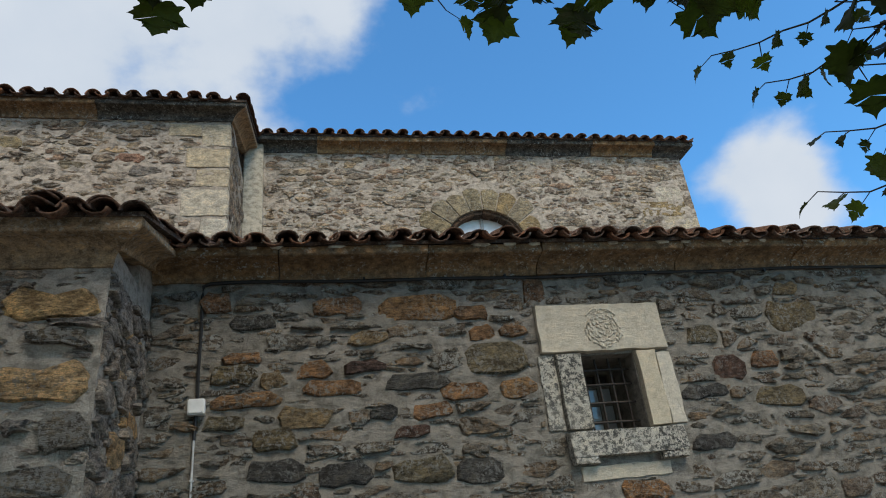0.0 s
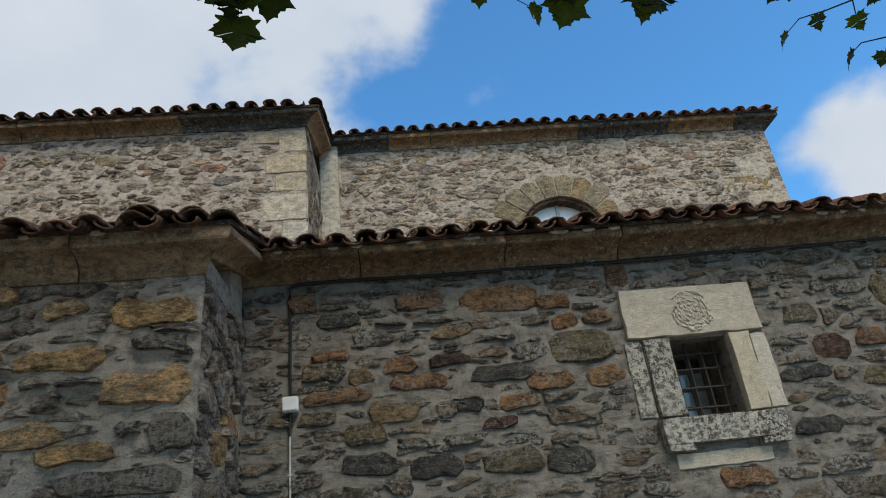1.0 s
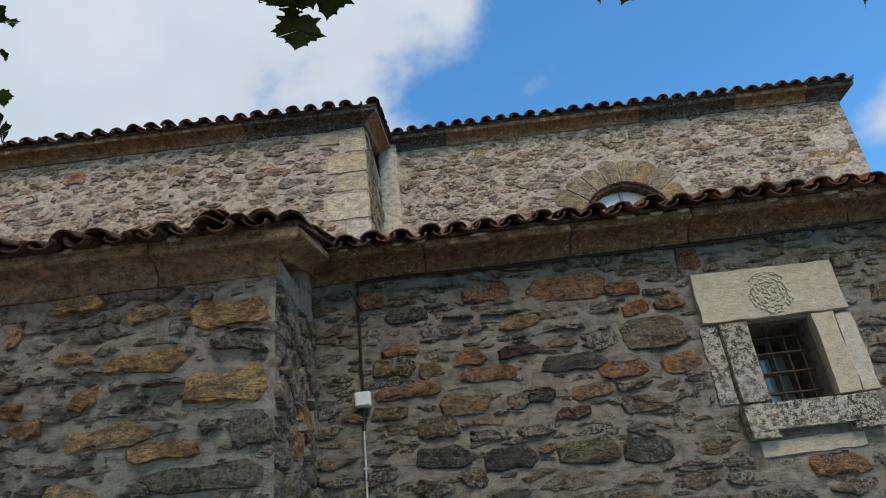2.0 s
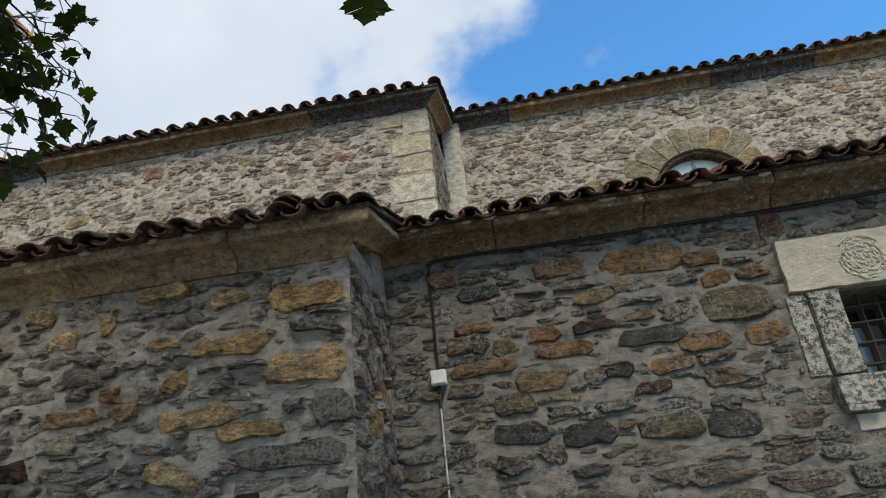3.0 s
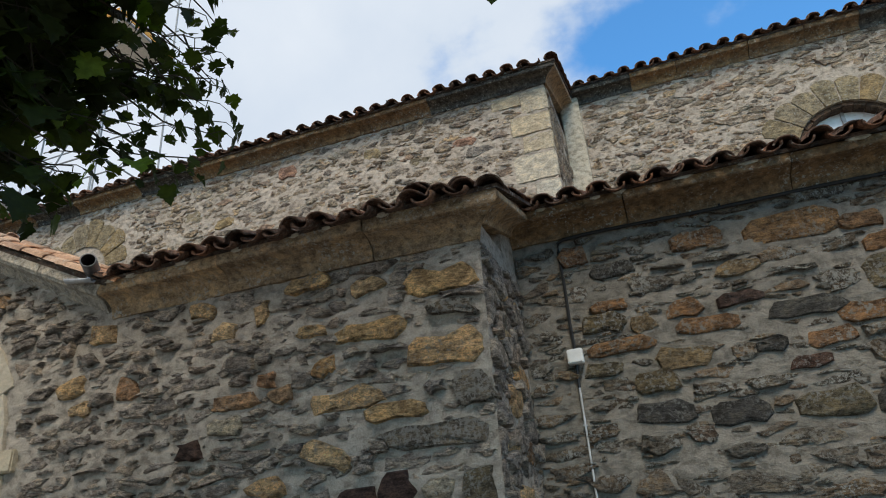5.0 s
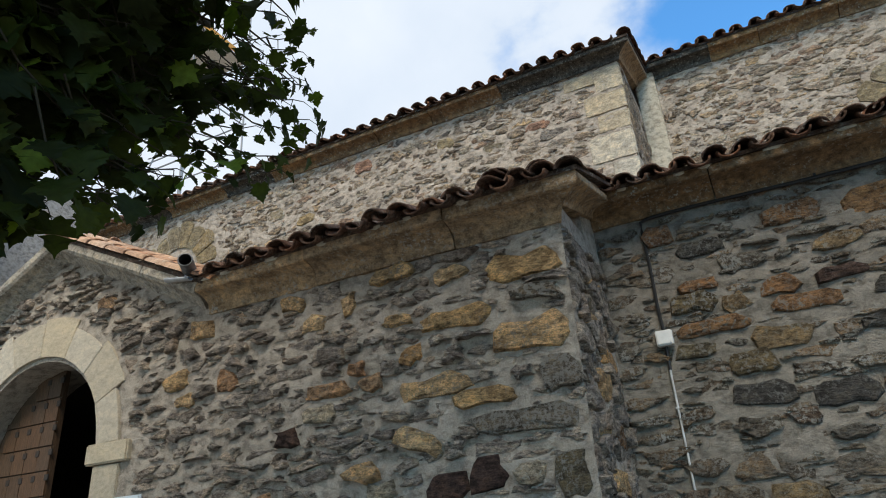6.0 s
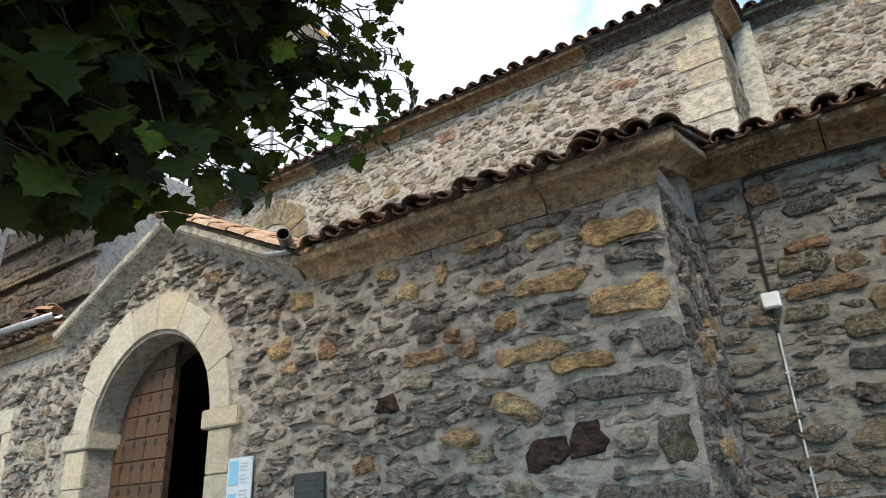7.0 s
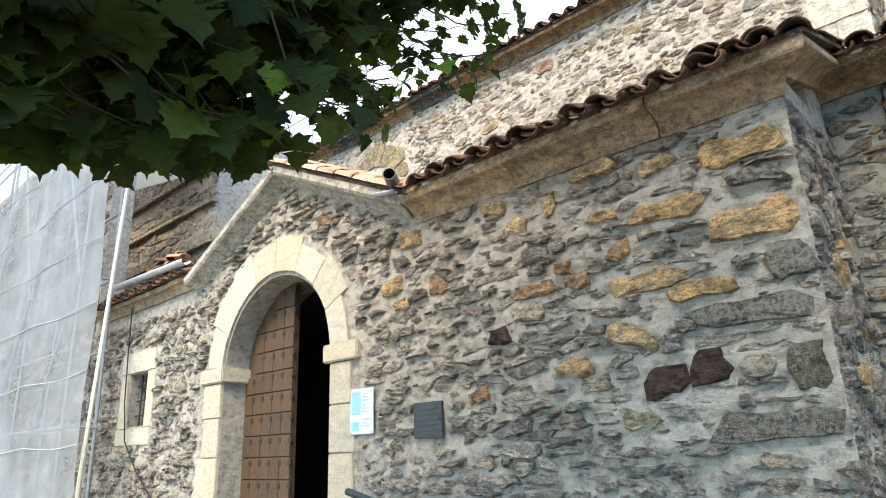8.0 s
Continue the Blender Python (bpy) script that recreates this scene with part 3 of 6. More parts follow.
def cornice_front(x0, x1, y, over, low, top, length, wall, mats, seed, mitre=0.0):
    """Cornice blocks along a front wall; mitre carries the last block's lip round the corner."""
    r = random.Random(seed)
    prof = cornice_profile(over, low, top)
    x = x0
    while x < x1 - 0.05:
        w = length * r.uniform(0.75, 1.3)
        if x1 - (x + w) < 0.35:
            w = x1 - x
        end = x + w
        last = end >= x1 - 1e-6
        bm = bmesh.new()
        n = max(2, int(w / 0.16))
        dz, dy = r.uniform(-0.006, 0.006), r.uniform(-0.006, 0.006)
        rings = []
        for i in range(n + 1):
            s = i / n
            ring = []
            for o, z in prof:
                xx = x + 0.004 + (w - 0.008) * s
                if last:
                    xx += mitre * max(o, 0) / over * s if mitre else 0
                wob = 0.009 * noise.noise(Vector((xx * 5, z * 9, seed)))
                ring.append(bm.verts.new((xx, y - o + dy + wob, z + dz + wob)))
            rings.append(ring)
        m = len(prof)
        for a, b in zip(rings, rings[1:]):
            for k in range(m):
                bm.faces.new((a[k], a[(k + 1) % m], b[(k + 1) % m], b[k]))
        bm.faces.new(rings[0][::-1])
        bm.faces.new(rings[-1])
        part("cornice_stone", bm, mats[0] if r.random() > mats[2] else mats[1], wall)
        x = end


def cornice_side(y0, y1, x, over, low, top, wall, material, rise=0.0):
    """A return of the cornice along a wall that faces right, mitred at its front."""
    prof = cornice_profile(over, low, top)
    bm = bmesh.new()
    rings = []
    for s in (0, 0.33, 0.66, 1):
        rings.append([bm.verts.new((x + o, (y0 - max(o, 0)) + (y1 - y0 + max(o, 0)) * s, z + rise * (y1 - y0) * s)) for o, z in prof])
    m = len(prof)
    for a, b in zip(rings, rings[1:]):
        for k in range(m):
            bm.faces.new((a[k], a[(k + 1) % m], b[(k + 1) % m], b[k]))
    bm.faces.new(rings[0][::-1])
    bm.faces.new(rings[-1])
    part("cornice_stone", bm, material, wall)


# ---- barrel tiles ----
def tile_mesh(name, material, r_low, r_high, length, channel, seed):
    """A tapered half-round clay tile along +y; its crown is up, or down for a channel."""
    r = random.Random(seed)
    seg, rows, thick = 8, 3, 0.014
    verts, faces = [], []
    for side in (0, 1):
        for j in range(rows + 1):
            rad = r_low + (r_high - r_low) * j / rows - side * thick
            for k in range(seg + 1):
                a = math.pi * (0.02 + 0.96 * k / seg)
                z = rad * math.sin(a) * 0.74
                wob = 0.003 * math.sin(5 * a + seed)
                verts.append((rad * math.cos(a) + wob, length * j / rows + (0.006 * math.sin(3 * a + seed) if j == 0 else 0), -z if channel else z))
    m = seg + 1
    half = m * (rows + 1)
    for side in (0, 1):
        for j in range(rows):
            for k in range(seg):
                a = side * half + j * m + k
                q = (a, a + 1, a + m + 1, a + m)
                faces.append(q if side == 0 else q[::-1])
    for k in range(seg):
        faces += [(k, half + k, half + k + 1, k + 1), (rows * m + k, rows * m + k + 1, half + rows * m + k + 1, half + rows * m + k)]
    for j in range(rows):
        for k in (0, seg):
            a = j * m + k
            faces.append((a, a + m, half + a + m, half + a))
    me = bpy.data.meshes.new(name)
    me.from_pydata(verts, [], faces)
    me.materials.append(material)
    me.polygons.foreach_set("use_smooth", [True] * len(faces))
    return me


COVERS = [tile_mesh("roof_tile", M_TILE, 0.084, 0.068, 0.40, False, s) for s in (1, 2, 3)]
CHANNELS = [tile_mesh("roof_tile", M_TILE, 0.078, 0.090, 0.40, True, s) for s in (4, 5)]
NEW_COVERS = [tile_mesh("roof_tile", M_TILE_N, 0.088, 0.070, 0.40, False, s) for s in (6, 7)]


def eave_tiles(x0, x1, y, z, slope, roof, pitch=0.215, courses=2, seed=0, sag=0.0, loose=1.0):
    """Courses of cover and channel tiles that start at an eave and climb a roof."""
    r = random.Random(seed)
    ang = math.degrees(math.atan(slope))
    n = int((x1 - x0) / pitch)
    for c in range(courses):
        for i in range(n + 1):
            x = x0 + pitch * i
            step = 0.30 * c
            yy, zz = y + step * math.cos(radians(ang)), z + step * math.sin(radians(ang)) + sag * math.sin(x * 0.9)
            for me, dx, dz in ((r.choice(CHANNELS), 0.0, 0.066), (r.choice(COVERS), pitch / 2, 0.048)):
                if dx and i == n:
                    continue
                ob = new("roof_tile", me)
                ob.matrix_world = pose(x + dx + r.uniform(-0.012, 0.012), yy + r.uniform(-0.03, 0.02) - (0.03 if not dx else 0), zz + dz + r.uniform(-0.006, 0.008) * loose,
                                       ang + r.uniform(-3, 2) * loose, r.uniform(-5, 5) * loose, r.uniform(-4, 4) * loose)
                ob.parent = roof


def roof_slab(name, outline_low, outline_high, thick, material, label, category="roof"):
    """A sloping sheet between two edges, each ((x0, x1), y, z)."""
    (a0, a1), ya, za = outline_low
    (b0, b1), yb, zb = outline_high
    bm = bmesh.new()
    top = [bm.verts.new(p) for p in ((a0, ya, za), (a1, ya, za), (b1, yb, zb), (b0, yb, zb))]
    bot = [bm.verts.new((v.co.x, v.co.y, v.co.z - thick)) for v in top]
    bm.faces.new(top)
    bm.faces.new(bot[::-1])
    for i in range(4):
        bm.faces.new((top[i], bot[i], bot[(i + 1) % 4], top[(i + 1) % 4]))
    return tagged(link_mesh(name, bm, material), label, category, kind="structure")


# ---- the church: large structure ----
YA, YP, YN, YR = 4.60, 3.61, 6.85, 8.47      # faces of aisle, porch, tall nave block, lower nave
XC, XN, XE = -1.10, -0.92, 6.17              # porch corner, nave block corner, nave end
DX, DZ, DR = -5.96, 2.38, 0.93               # doorway arch: centre, springing, radius

ground = tagged(link_mesh("ground", box(-400, 400, -400, 400, -0.3, 0.0), M_EARTH), "worn grey paved ground around the church", "ground", kind="structure")

# aisle wall with its small barred window
W0, W1, WZ0, WZ1 = 1.99, 2.43, 2.42, 2.99
bm = bmesh.new()
for b in ((XC - 0.5, W0, 0, 3.8), (W1, 9.0, 0, 3.8), (W0, W1, 0, WZ0), (W0, W1, WZ1, 3.8)):
    add_box(bm, b[0], b[1], YA, YA + 0.6, b[2], b[3])
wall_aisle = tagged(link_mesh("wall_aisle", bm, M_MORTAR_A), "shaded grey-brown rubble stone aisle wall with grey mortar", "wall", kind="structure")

# porch front: gabled, with the round doorway cut from its foot
outline = [(DX + DR, 0), (XC, 0), (XC, 3.50), (-3.95, 3.50), (-5.83, 4.36), (-7.60, 3.55), (-8.2, 3.55), (-8.2, 0), (DX - DR, 0)]
outline += [(DX - DR * math.cos(math.pi * k / 24), DZ + DR * math.sin(math.pi * k / 24)) for k in range(25)]
bm = prism(outline, YP, YP + 0.62)
S0, S1, SZ0, SZ1 = -9.27, -8.74, 1.98, 2.64
for b in ((-10.75, S0, 0, 3.55), (S1, -8.2, 0, 3.55), (S0, S1, 0, SZ0), (S0, S1, SZ1, 3.55)):
    add_box(bm, b[0], b[1], YP, YP + 0.62, b[2], b[3])
wall_porch = tagged(link_mesh("wall_porch", bm, M_MORTAR_P), "grey and ochre rubble stone porch wall with a gable over the door", "wall", kind="structure")
wall_porch_side = tagged(link_mesh("wall_porch_side", box(XC - 0.6, XC, YP + 0.62, YA + 0.3, 0, 3.8), M_MORTAR_P), "narrow rubble stone return wall of the porch", "wall", kind="structure")

# tall nave block and the lower nave beside it
wall_nave_block = tagged(link_mesh("wall_nave_block", box(-10.2, XN, YN, YN + 7, 3.0, 7.0), M_MORTAR_N), "sunlit limewashed rubble wall of the tall nave", "wall", kind="structure")
CX, CZ, CR = 2.60, 5.87, 0.65
bm = bmesh.new()
add_box(bm, XN - 0.3, CX - CR, YR, YR + 0.7, 3.0, 7.66)
add_box(bm, CX + CR, XE, YR, YR + 0.7, 3.0, 7.66)
add_prism(bm, [(CX - CR, 7.66), (CX - CR, CZ)] + [(CX - CR * math.cos(math.pi * k / 20), CZ + CR * math.sin(math.pi * k / 20)) for k in range(1, 20)] + [(CX + CR, CZ), (CX + CR, 7.66)], YR, YR + 0.7)
add_box(bm, CX - CR, CX + CR, YR, YR + 0.7, 3.0, 5.3)
add_box(bm, XE - 0.7, XE, YR + 0.7, YR + 6, 3.0, 7.66)
wall_nave = tagged(link_mesh("wall_nave", bm, M_MORTAR_N), "pale rubble stone nave wall with an arched window", "wall", kind="structure")
tagged(link_mesh("pilaster", box(XN, -0.645, YR - 0.10, YR + 0.02, 4.5, 7.64, None, 0.01), M_PLASTER), "smooth pale rendered strip beside the nave corner", "pilaster", kind="structure")

wall_tower_front = tagged(link_mesh("wall_tower_front", box(-22, -10.9, YP + 0.06, YP + 0.4, 0, 7.6), M_MORTAR_P), "grey rubble tower foot behind the netting", "wall", kind="structure")

# floor, ceiling and closing walls of the dark porch room and of the aisle, room shade put into their colour
tagged(link_mesh("wall_inner", box(-10.9, XC - 0.6, 6.6, 6.8, 0, 3.5), M_ROOM_SHADE), "unlit plaster wall inside the porch", "wall", kind="structure")
tagged(link_mesh("ceiling", box(-10.9, XC - 0.6, YP + 0.62, 6.6, 3.42, 3.5), M_ROOM_SHADE), "near-black ceiling closing the porch room", "ceiling", kind="structure")
tagged(link_mesh("wall_inner_west", box(-11.2, -10.9, YP + 0.62, 6.8, 0, 3.5), M_ROOM_SHADE), "unlit side wall of the porch", "wall", kind="structure")
tagged(link_mesh("wall_aisle_inner", box(XC, 9.0, 7.4, 7.6, 0, 3.8), M_ROOM_SHADE), "unlit inner wall of the aisle", "wall", kind="structure")
tagged(link_mesh("wall_aisle_end", box(8.7, 9.0, YA + 0.6, 7.4, 0, 3.8), M_ROOM_SHADE), "unlit end wall of the aisle", "wall", kind="structure")

# roofs
SL_A, SL_P, SL_N = 0.42, 0.36, 0.40
roof_aisle = roof_slab("roof_aisle", ((XC + 0.2, 9.2), YA - 0.27, 3.86), ((XC + 0.2, 9.2), YR, 3.86 + SL_A * (YR - YA + 0.27)), 0.03, M_TILE_J, "low aisle roof of dark weathered clay tiles")
roof_porch = roof_slab("roof_porch", ((-3.95, XC + 0.21), YP - 0.21, 3.58), ((-3.95, XC + 0.21), YN, 3.58 + SL_P * (YN - YP + 0.21)), 0.03, M_TILE_J, "lean-to porch roof of dark weathered clay tiles")
roof_wing = roof_slab("roof_wing", ((-10.5, -7.3), YP - 0.15, 3.70), ((-10.5, -7.3), YN, 3.70 + SL_P * (YN - YP + 0.15)), 0.03, M_TILE_J, "lean-to side roof of red-brown clay tiles")
roof_block = roof_slab("roof_nave_block", ((-10.3, XN + 0.2), YN - 0.22, 7.02), ((-10.3, XN + 0.2), YN + 4, 7.02 + SL_N * 4.2), 0.03, M_TILE_J, "tall nave roof of dark clay tiles")
roof_nave = roof_slab("roof_nave", ((XN, XE + 0.22), YR - 0.22, 7.74), ((XN, XE + 0.22), YR + 4, 7.74 + SL_N * 4.2), 0.03, M_TILE_J, "nave roof of dark clay tiles")

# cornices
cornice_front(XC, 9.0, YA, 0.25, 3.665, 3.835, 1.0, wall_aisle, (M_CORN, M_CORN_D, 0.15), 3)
cornice_front(-3.93, XC, YP, 0.20, 3.33, 3.56, 0.95, wall_porch, (M_CORN_P, M_CORN_P, 0), 5, 0.20)
cornice_side(YP, YA + 0.02, XC, 0.19, 3.45, 3.56, wall_porch_side, M_CORN_P, 0.32)
part("verge_fill", prism([(YP - 0.19, 3.555), (YA + 0.05, 3.87), (YA + 0.05, 3.58 + SL_P * 1.1), (YP - 0.19, 3.585)], XC - 0.1, XC + 0.16, "x"), M_CORN_P, wall_porch_side)
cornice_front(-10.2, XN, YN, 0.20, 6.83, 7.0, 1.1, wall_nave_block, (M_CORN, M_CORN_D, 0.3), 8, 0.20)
cornice_side(YN, YR + 0.05, XN, 0.19, 6.85, 7.0, wall_nave_block, M_CORN_P, 0.40)
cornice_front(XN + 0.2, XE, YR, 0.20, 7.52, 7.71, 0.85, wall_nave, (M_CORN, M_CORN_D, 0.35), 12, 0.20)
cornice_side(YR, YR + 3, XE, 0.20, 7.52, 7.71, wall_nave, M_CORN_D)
cornice_front(-10.5, -7.55, YP, 0.13, 3.50, 3.66, 0.9, wall_porch, (M_CORN_P, M_CORN_P, 0), 15)


def rake(x0, z0, x1, z1, wall, seed):
    """Sloping coping of the gable, in blocks with a hollow underside."""
    d = Vector((x1 - x0, 0, z1 - z0))
    length = d.length
    d.normalize()
    up = Vector((-d.z, 0, d.x)) if d.x > 0 else Vector((d.z, 0, -d.x))
    prof = [(-0.05, -0.17), (0.01, -0.17), (0.05, -0.14), (0.11, -0.10), (0.18, -0.085), (0.20, -0.06), (0.20, 0.0), (-0.05, 0.0)]
    n = 3
    for i in range(n):
        bm = bmesh.new()
        rings = []
        for s in (i / n + 0.002, (i + 0.5) / n, (i + 1) / n - 0.002):
            base = Vector((x0, YP, z0)) + d * length * s
            rings.append([bm.verts.new(base + Vector((0, -o, 0)) + up * h) for o, h in prof])
        for a, b in zip(rings, rings[1:]):
            for k in range(len(prof)):
                bm.faces.new((a[k], a[(k + 1) % len(prof)], b[(k + 1) % len(prof)], b[k]))
        bm.faces.new(rings[0][::-1])
        bm.faces.new(rings[-1])
        part("coping_stone", bm, M_COPING, wall)


rake(-5.83, 4.44, -3.90, 3.54, wall_porch, 1)
rake(-5.83, 4.44, -7.62, 3.58, wall_porch, 2)

# gable roof over the door
for name, x_low, z_low, lab in (("roof_gable_east", -3.85, 3.56, "orange clay-tiled slope of the porch gable"), ("roof_gable_west", -7.68, 3.60, "clay-tiled far slope of the porch gable")):
    bm = bmesh.new()
    front = YP - 0.2 if x_low > -5 else YP - 0.02
    top = [bm.verts.new(p) for p in ((-5.83, front, 4.47), (x_low, front, z_low), (x_low, YN, z_low), (-5.83, YN, 4.47))]
    bot = [bm.verts.new((v.co.x, v.co.y, v.co.z - 0.04)) for v in top]
    bm.faces.new(top)
    bm.faces.new(bot[::-1])
    for i in range(4):
        bm.faces.new((top[i], bot[i], bot[(i + 1) % 4], top[(i + 1) % 4]))
    roof = tagged(link_mesh(name, bm, M_TILE_J), lab, "roof", kind="structure")
    run = Vector((x_low + 5.83, 0, z_low - 4.47))
    slope = math.degrees(math.atan2(-run.z, abs(run.x)))
    east = x_low > -5
    r = random.Random(41)
    n = int(run.length / 0.29)
    for row in range(3):
        for i in range(n + 1):
            s = (i + 0.5 + 0.35 * (row % 2)) / (n + 0.6)
            p = Vector((-5.83, 0, 4.47)) + run * min(s, 0.99)
            ob = new("roof_tile", r.choice(NEW_COVERS))
            ob.matrix_world = pose(p.x, front + 0.04 + 0.185 * row, p.z - 0.065 + 0.045 * row, 0, 0, 90 if east else -90) @ pose(0, -0.15, 0, slope + r.uniform(-2, 2), r.uniform(-4, 4), r.uniform(-3, 3))
            ob.parent = roof
    if east:
        ob = new("ridge_tile", NEW_COVERS[0])
        ob.matrix_world = pose(-5.83, YP - 0.24, 4.455, 2, 0, 0)
        ob.parent = roof

# ---- tiles along the eaves ----
eave_tiles(XC + 0.22, 8.9, YA - 0.33, 3.80, SL_A, roof_aisle, 0.205, 2, 1, 0.008, 1.5)
eave_tiles(-3.80, XC + 0.05, YP - 0.27, 3.53, SL_P, roof_porch, 0.205, 2, 2, 0.012, 2.2)
eave_tiles(-10.2, XN + 0.12, YN - 0.27, 6.97, SL_N, roof_block, 0.225, 2, 3, 0.01)
eave_tiles(XN + 0.22, XE + 0.12, YR - 0.27, 7.68, SL_N, roof_nave, 0.225, 2, 4, 0.006)
eave_tiles(-10.45, -7.7, YP - 0.20, 3.63, SL_P, roof_wing, 0.205, 2, 5)
r = random.Random(77)
for i in range(5):      # verge tiles on the porch's right edge
    for dx, me in ((0.0, COVERS[0]), (-0.13, COVERS[1])):
        ob = new("roof_tile", me)
        ob.matrix_world = pose(XC + 0.15 + dx + r.uniform(-0.02, 0.02), YP - 0.24 + 0.27 * i, 3.565 + 0.27 * i * SL_P + 0.02 * (dx < 0), 20 + r.uniform(-3, 3), r.uniform(-6, 12), r.uniform(-6, 6))
        ob.parent = roof_porch
for i in range(7):      # verge tiles that show the nave block's end
    ob = new("roof_tile", COVERS[i % 3])
    ob.matrix_world = pose(XN + 0.16, YN - 0.25 + 0.30 * i, 7.03 + 0.30 * i * SL_N, 21, 0, r.uniform(-3, 3))
    ob.parent = roof_block
for i, (x, y, rz, ry) in enumerate(((-1.12, YP - 0.20, 6, 10), (-1.42, YP - 0.25, -8, -10), (-1.38, YP - 0.21, 14, 8))):   # loose tiles laid on the porch eave
    ob = new("roof_tile", COVERS[i])
    ob.matrix_world = pose(x, y, 3.625 + 0.025 * (i == 2), 18, ry, rz)
    ob.parent = roof_porch

r = random.Random(78)
for wall, x0, x1, y, z in ((wall_porch, -3.8, XC, YP - 0.20, 3.555), (wall_aisle, XC + 0.3, 6.0, YA - 0.25, 3.828)):     # bedding mortar that has run over the lip
    x = x0
    while x < x1:
        bm = bmesh.new()
        bmesh.ops.create_icosphere(bm, subdivisions=2, radius=1.0)
        wide = r.uniform(0.03, 0.075)
        for v in bm.verts:
            q = 1 + 0.35 * noise.noise(v.co * 1.7 + Vector((x * 9, 0, 0)))
            v.co = Vector((x + v.co.x * wide * q, y + v.co.y * 0.014 * q, z + v.co.z * 0.020 * q))
        part("mortar_dab", bm, M_PLASTER, wall, "", True)
        x += r.choice((0.205, 0.41, 0.41, 0.62)) + r.uniform(-0.05, 0.05)

# ---- masonry: stones that stand out, then the general rubble ----
FRONT_P, FRONT_A, FRONT_N, FRONT_R, SIDE_P, SIDE_N = facing_front(YP), facing_front(YA), facing_front(YN), facing_front(YR), facing_right(XC), facing_right(XN)
# (along the wall, height, width, depth of course, slant), by kind of stone
PORCH_OCHRE = [
    (-1.82, 2.88, 0.48, 0.15, -0.1), (-1.34, 2.69, 0.48, 0.21, 0.0), (-1.34, 3.12, 0.49, 0.17, -0.1), (-2.28, 3.27, 0.35, 0.10, 0.3), (-3.12, 3.24, 0.24, 0.13, -0.2),
    (-2.92, 3.06, 0.18, 0.14, 0.1), (-3.98, 3.22, 0.32, 0.17, -0.2), (-2.62, 3.13, 0.11, 0.14, 0.4), (-2.02, 2.47, 0.57, 0.13, 0.2), (-1.69, 2.37, 0.41, 0.12, 0.2),
    (-2.12, 2.17, 0.34, 0.14, -0.9), (-2.15, 2.69, 0.14, 0.11, 0.2), (-2.53, 2.02, 0.29, 0.11, 0.0), (-4.21, 2.86, 0.25, 0.14, 0.3), (-4.11, 2.69, 0.19, 0.09, 0.0), (-1.86, 3.17, 0.27, 0.11, 0.1), (-2.26, 2.94, 0.23, 0.09, -0.1)]
PORCH_OTHER = {
    M_SCHIST: [(-1.29, 2.92, 0.35, 0.10, -0.2), (-1.20, 2.44, 0.22, 0.22, -0.1), (-1.44, 2.20, 0.66, 0.15, -0.2), (-1.43, 1.61, 0.66, 0.18, 0.1)],
    M_RUST_P: [(-2.79, 2.57, 0.37, 0.12, -0.2), (-2.47, 2.56, 0.17, 0.10, 0.1), (-2.55, 2.68, 0.11, 0.09, 0.0), (-3.70, 2.78, 0.18, 0.15, -0.1), (-3.34, 1.90, 0.18, 0.10, 0.1), (-5.15, 3.69, 0.28, 0.13, -0.1)],
    M_RED: [(-3.12, 2.29, 0.17, 0.14, 0.0), (-1.96, 1.88, 0.30, 0.18, 0.4), (-1.71, 1.93, 0.23, 0.20, 0.2)],
    M_OLIVE: [(-1.21, 1.88, 0.18, 0.25, 0.2)],
    M_SAND: [(-2.40, 1.90, 0.20, 0.12, -0.1), (-2.88, 2.42, 0.26, 0.13, 0.0), (-1.45, 1.92, 0.19, 0.12, 0.2), (-2.14, 1.68, 0.24, 0.13, 0.3), (-7.95, 2.41, 0.48, 0.25, -0.2)]}
AISLE_RUST = [
    (-0.66, 3.50, 0.22, 0.17, 0.0), (0.21, 3.46, 0.34, 0.16, 0.0), (0.77, 3.42, 0.62, 0.22, 0.0), (0.01, 2.98, 0.26, 0.12, 0.2), (0.15, 2.85, 0.39, 0.12, -0.1), (1.08, 2.77, 0.36, 0.14, 0.0),
    (1.48, 2.77, 0.30, 0.15, 0.1), (-0.43, 2.79, 0.49, 0.11, 0.0), (0.83, 2.65, 0.33, 0.12, 0.0), (-0.45, 3.09, 0.27, 0.09, 0.0), (1.26, 3.20, 0.20, 0.12, 0.0), (1.50, 3.21, 0.25, 0.09, 0.2),
    (1.71, 3.53, 0.18, 0.22, 0.1), (1.20, 3.37, 0.29, 0.12, 0.0), (3.54, 2.88, 0.29, 0.16, 0.1), (2.30, 1.99, 0.41, 0.16, 0.0)]
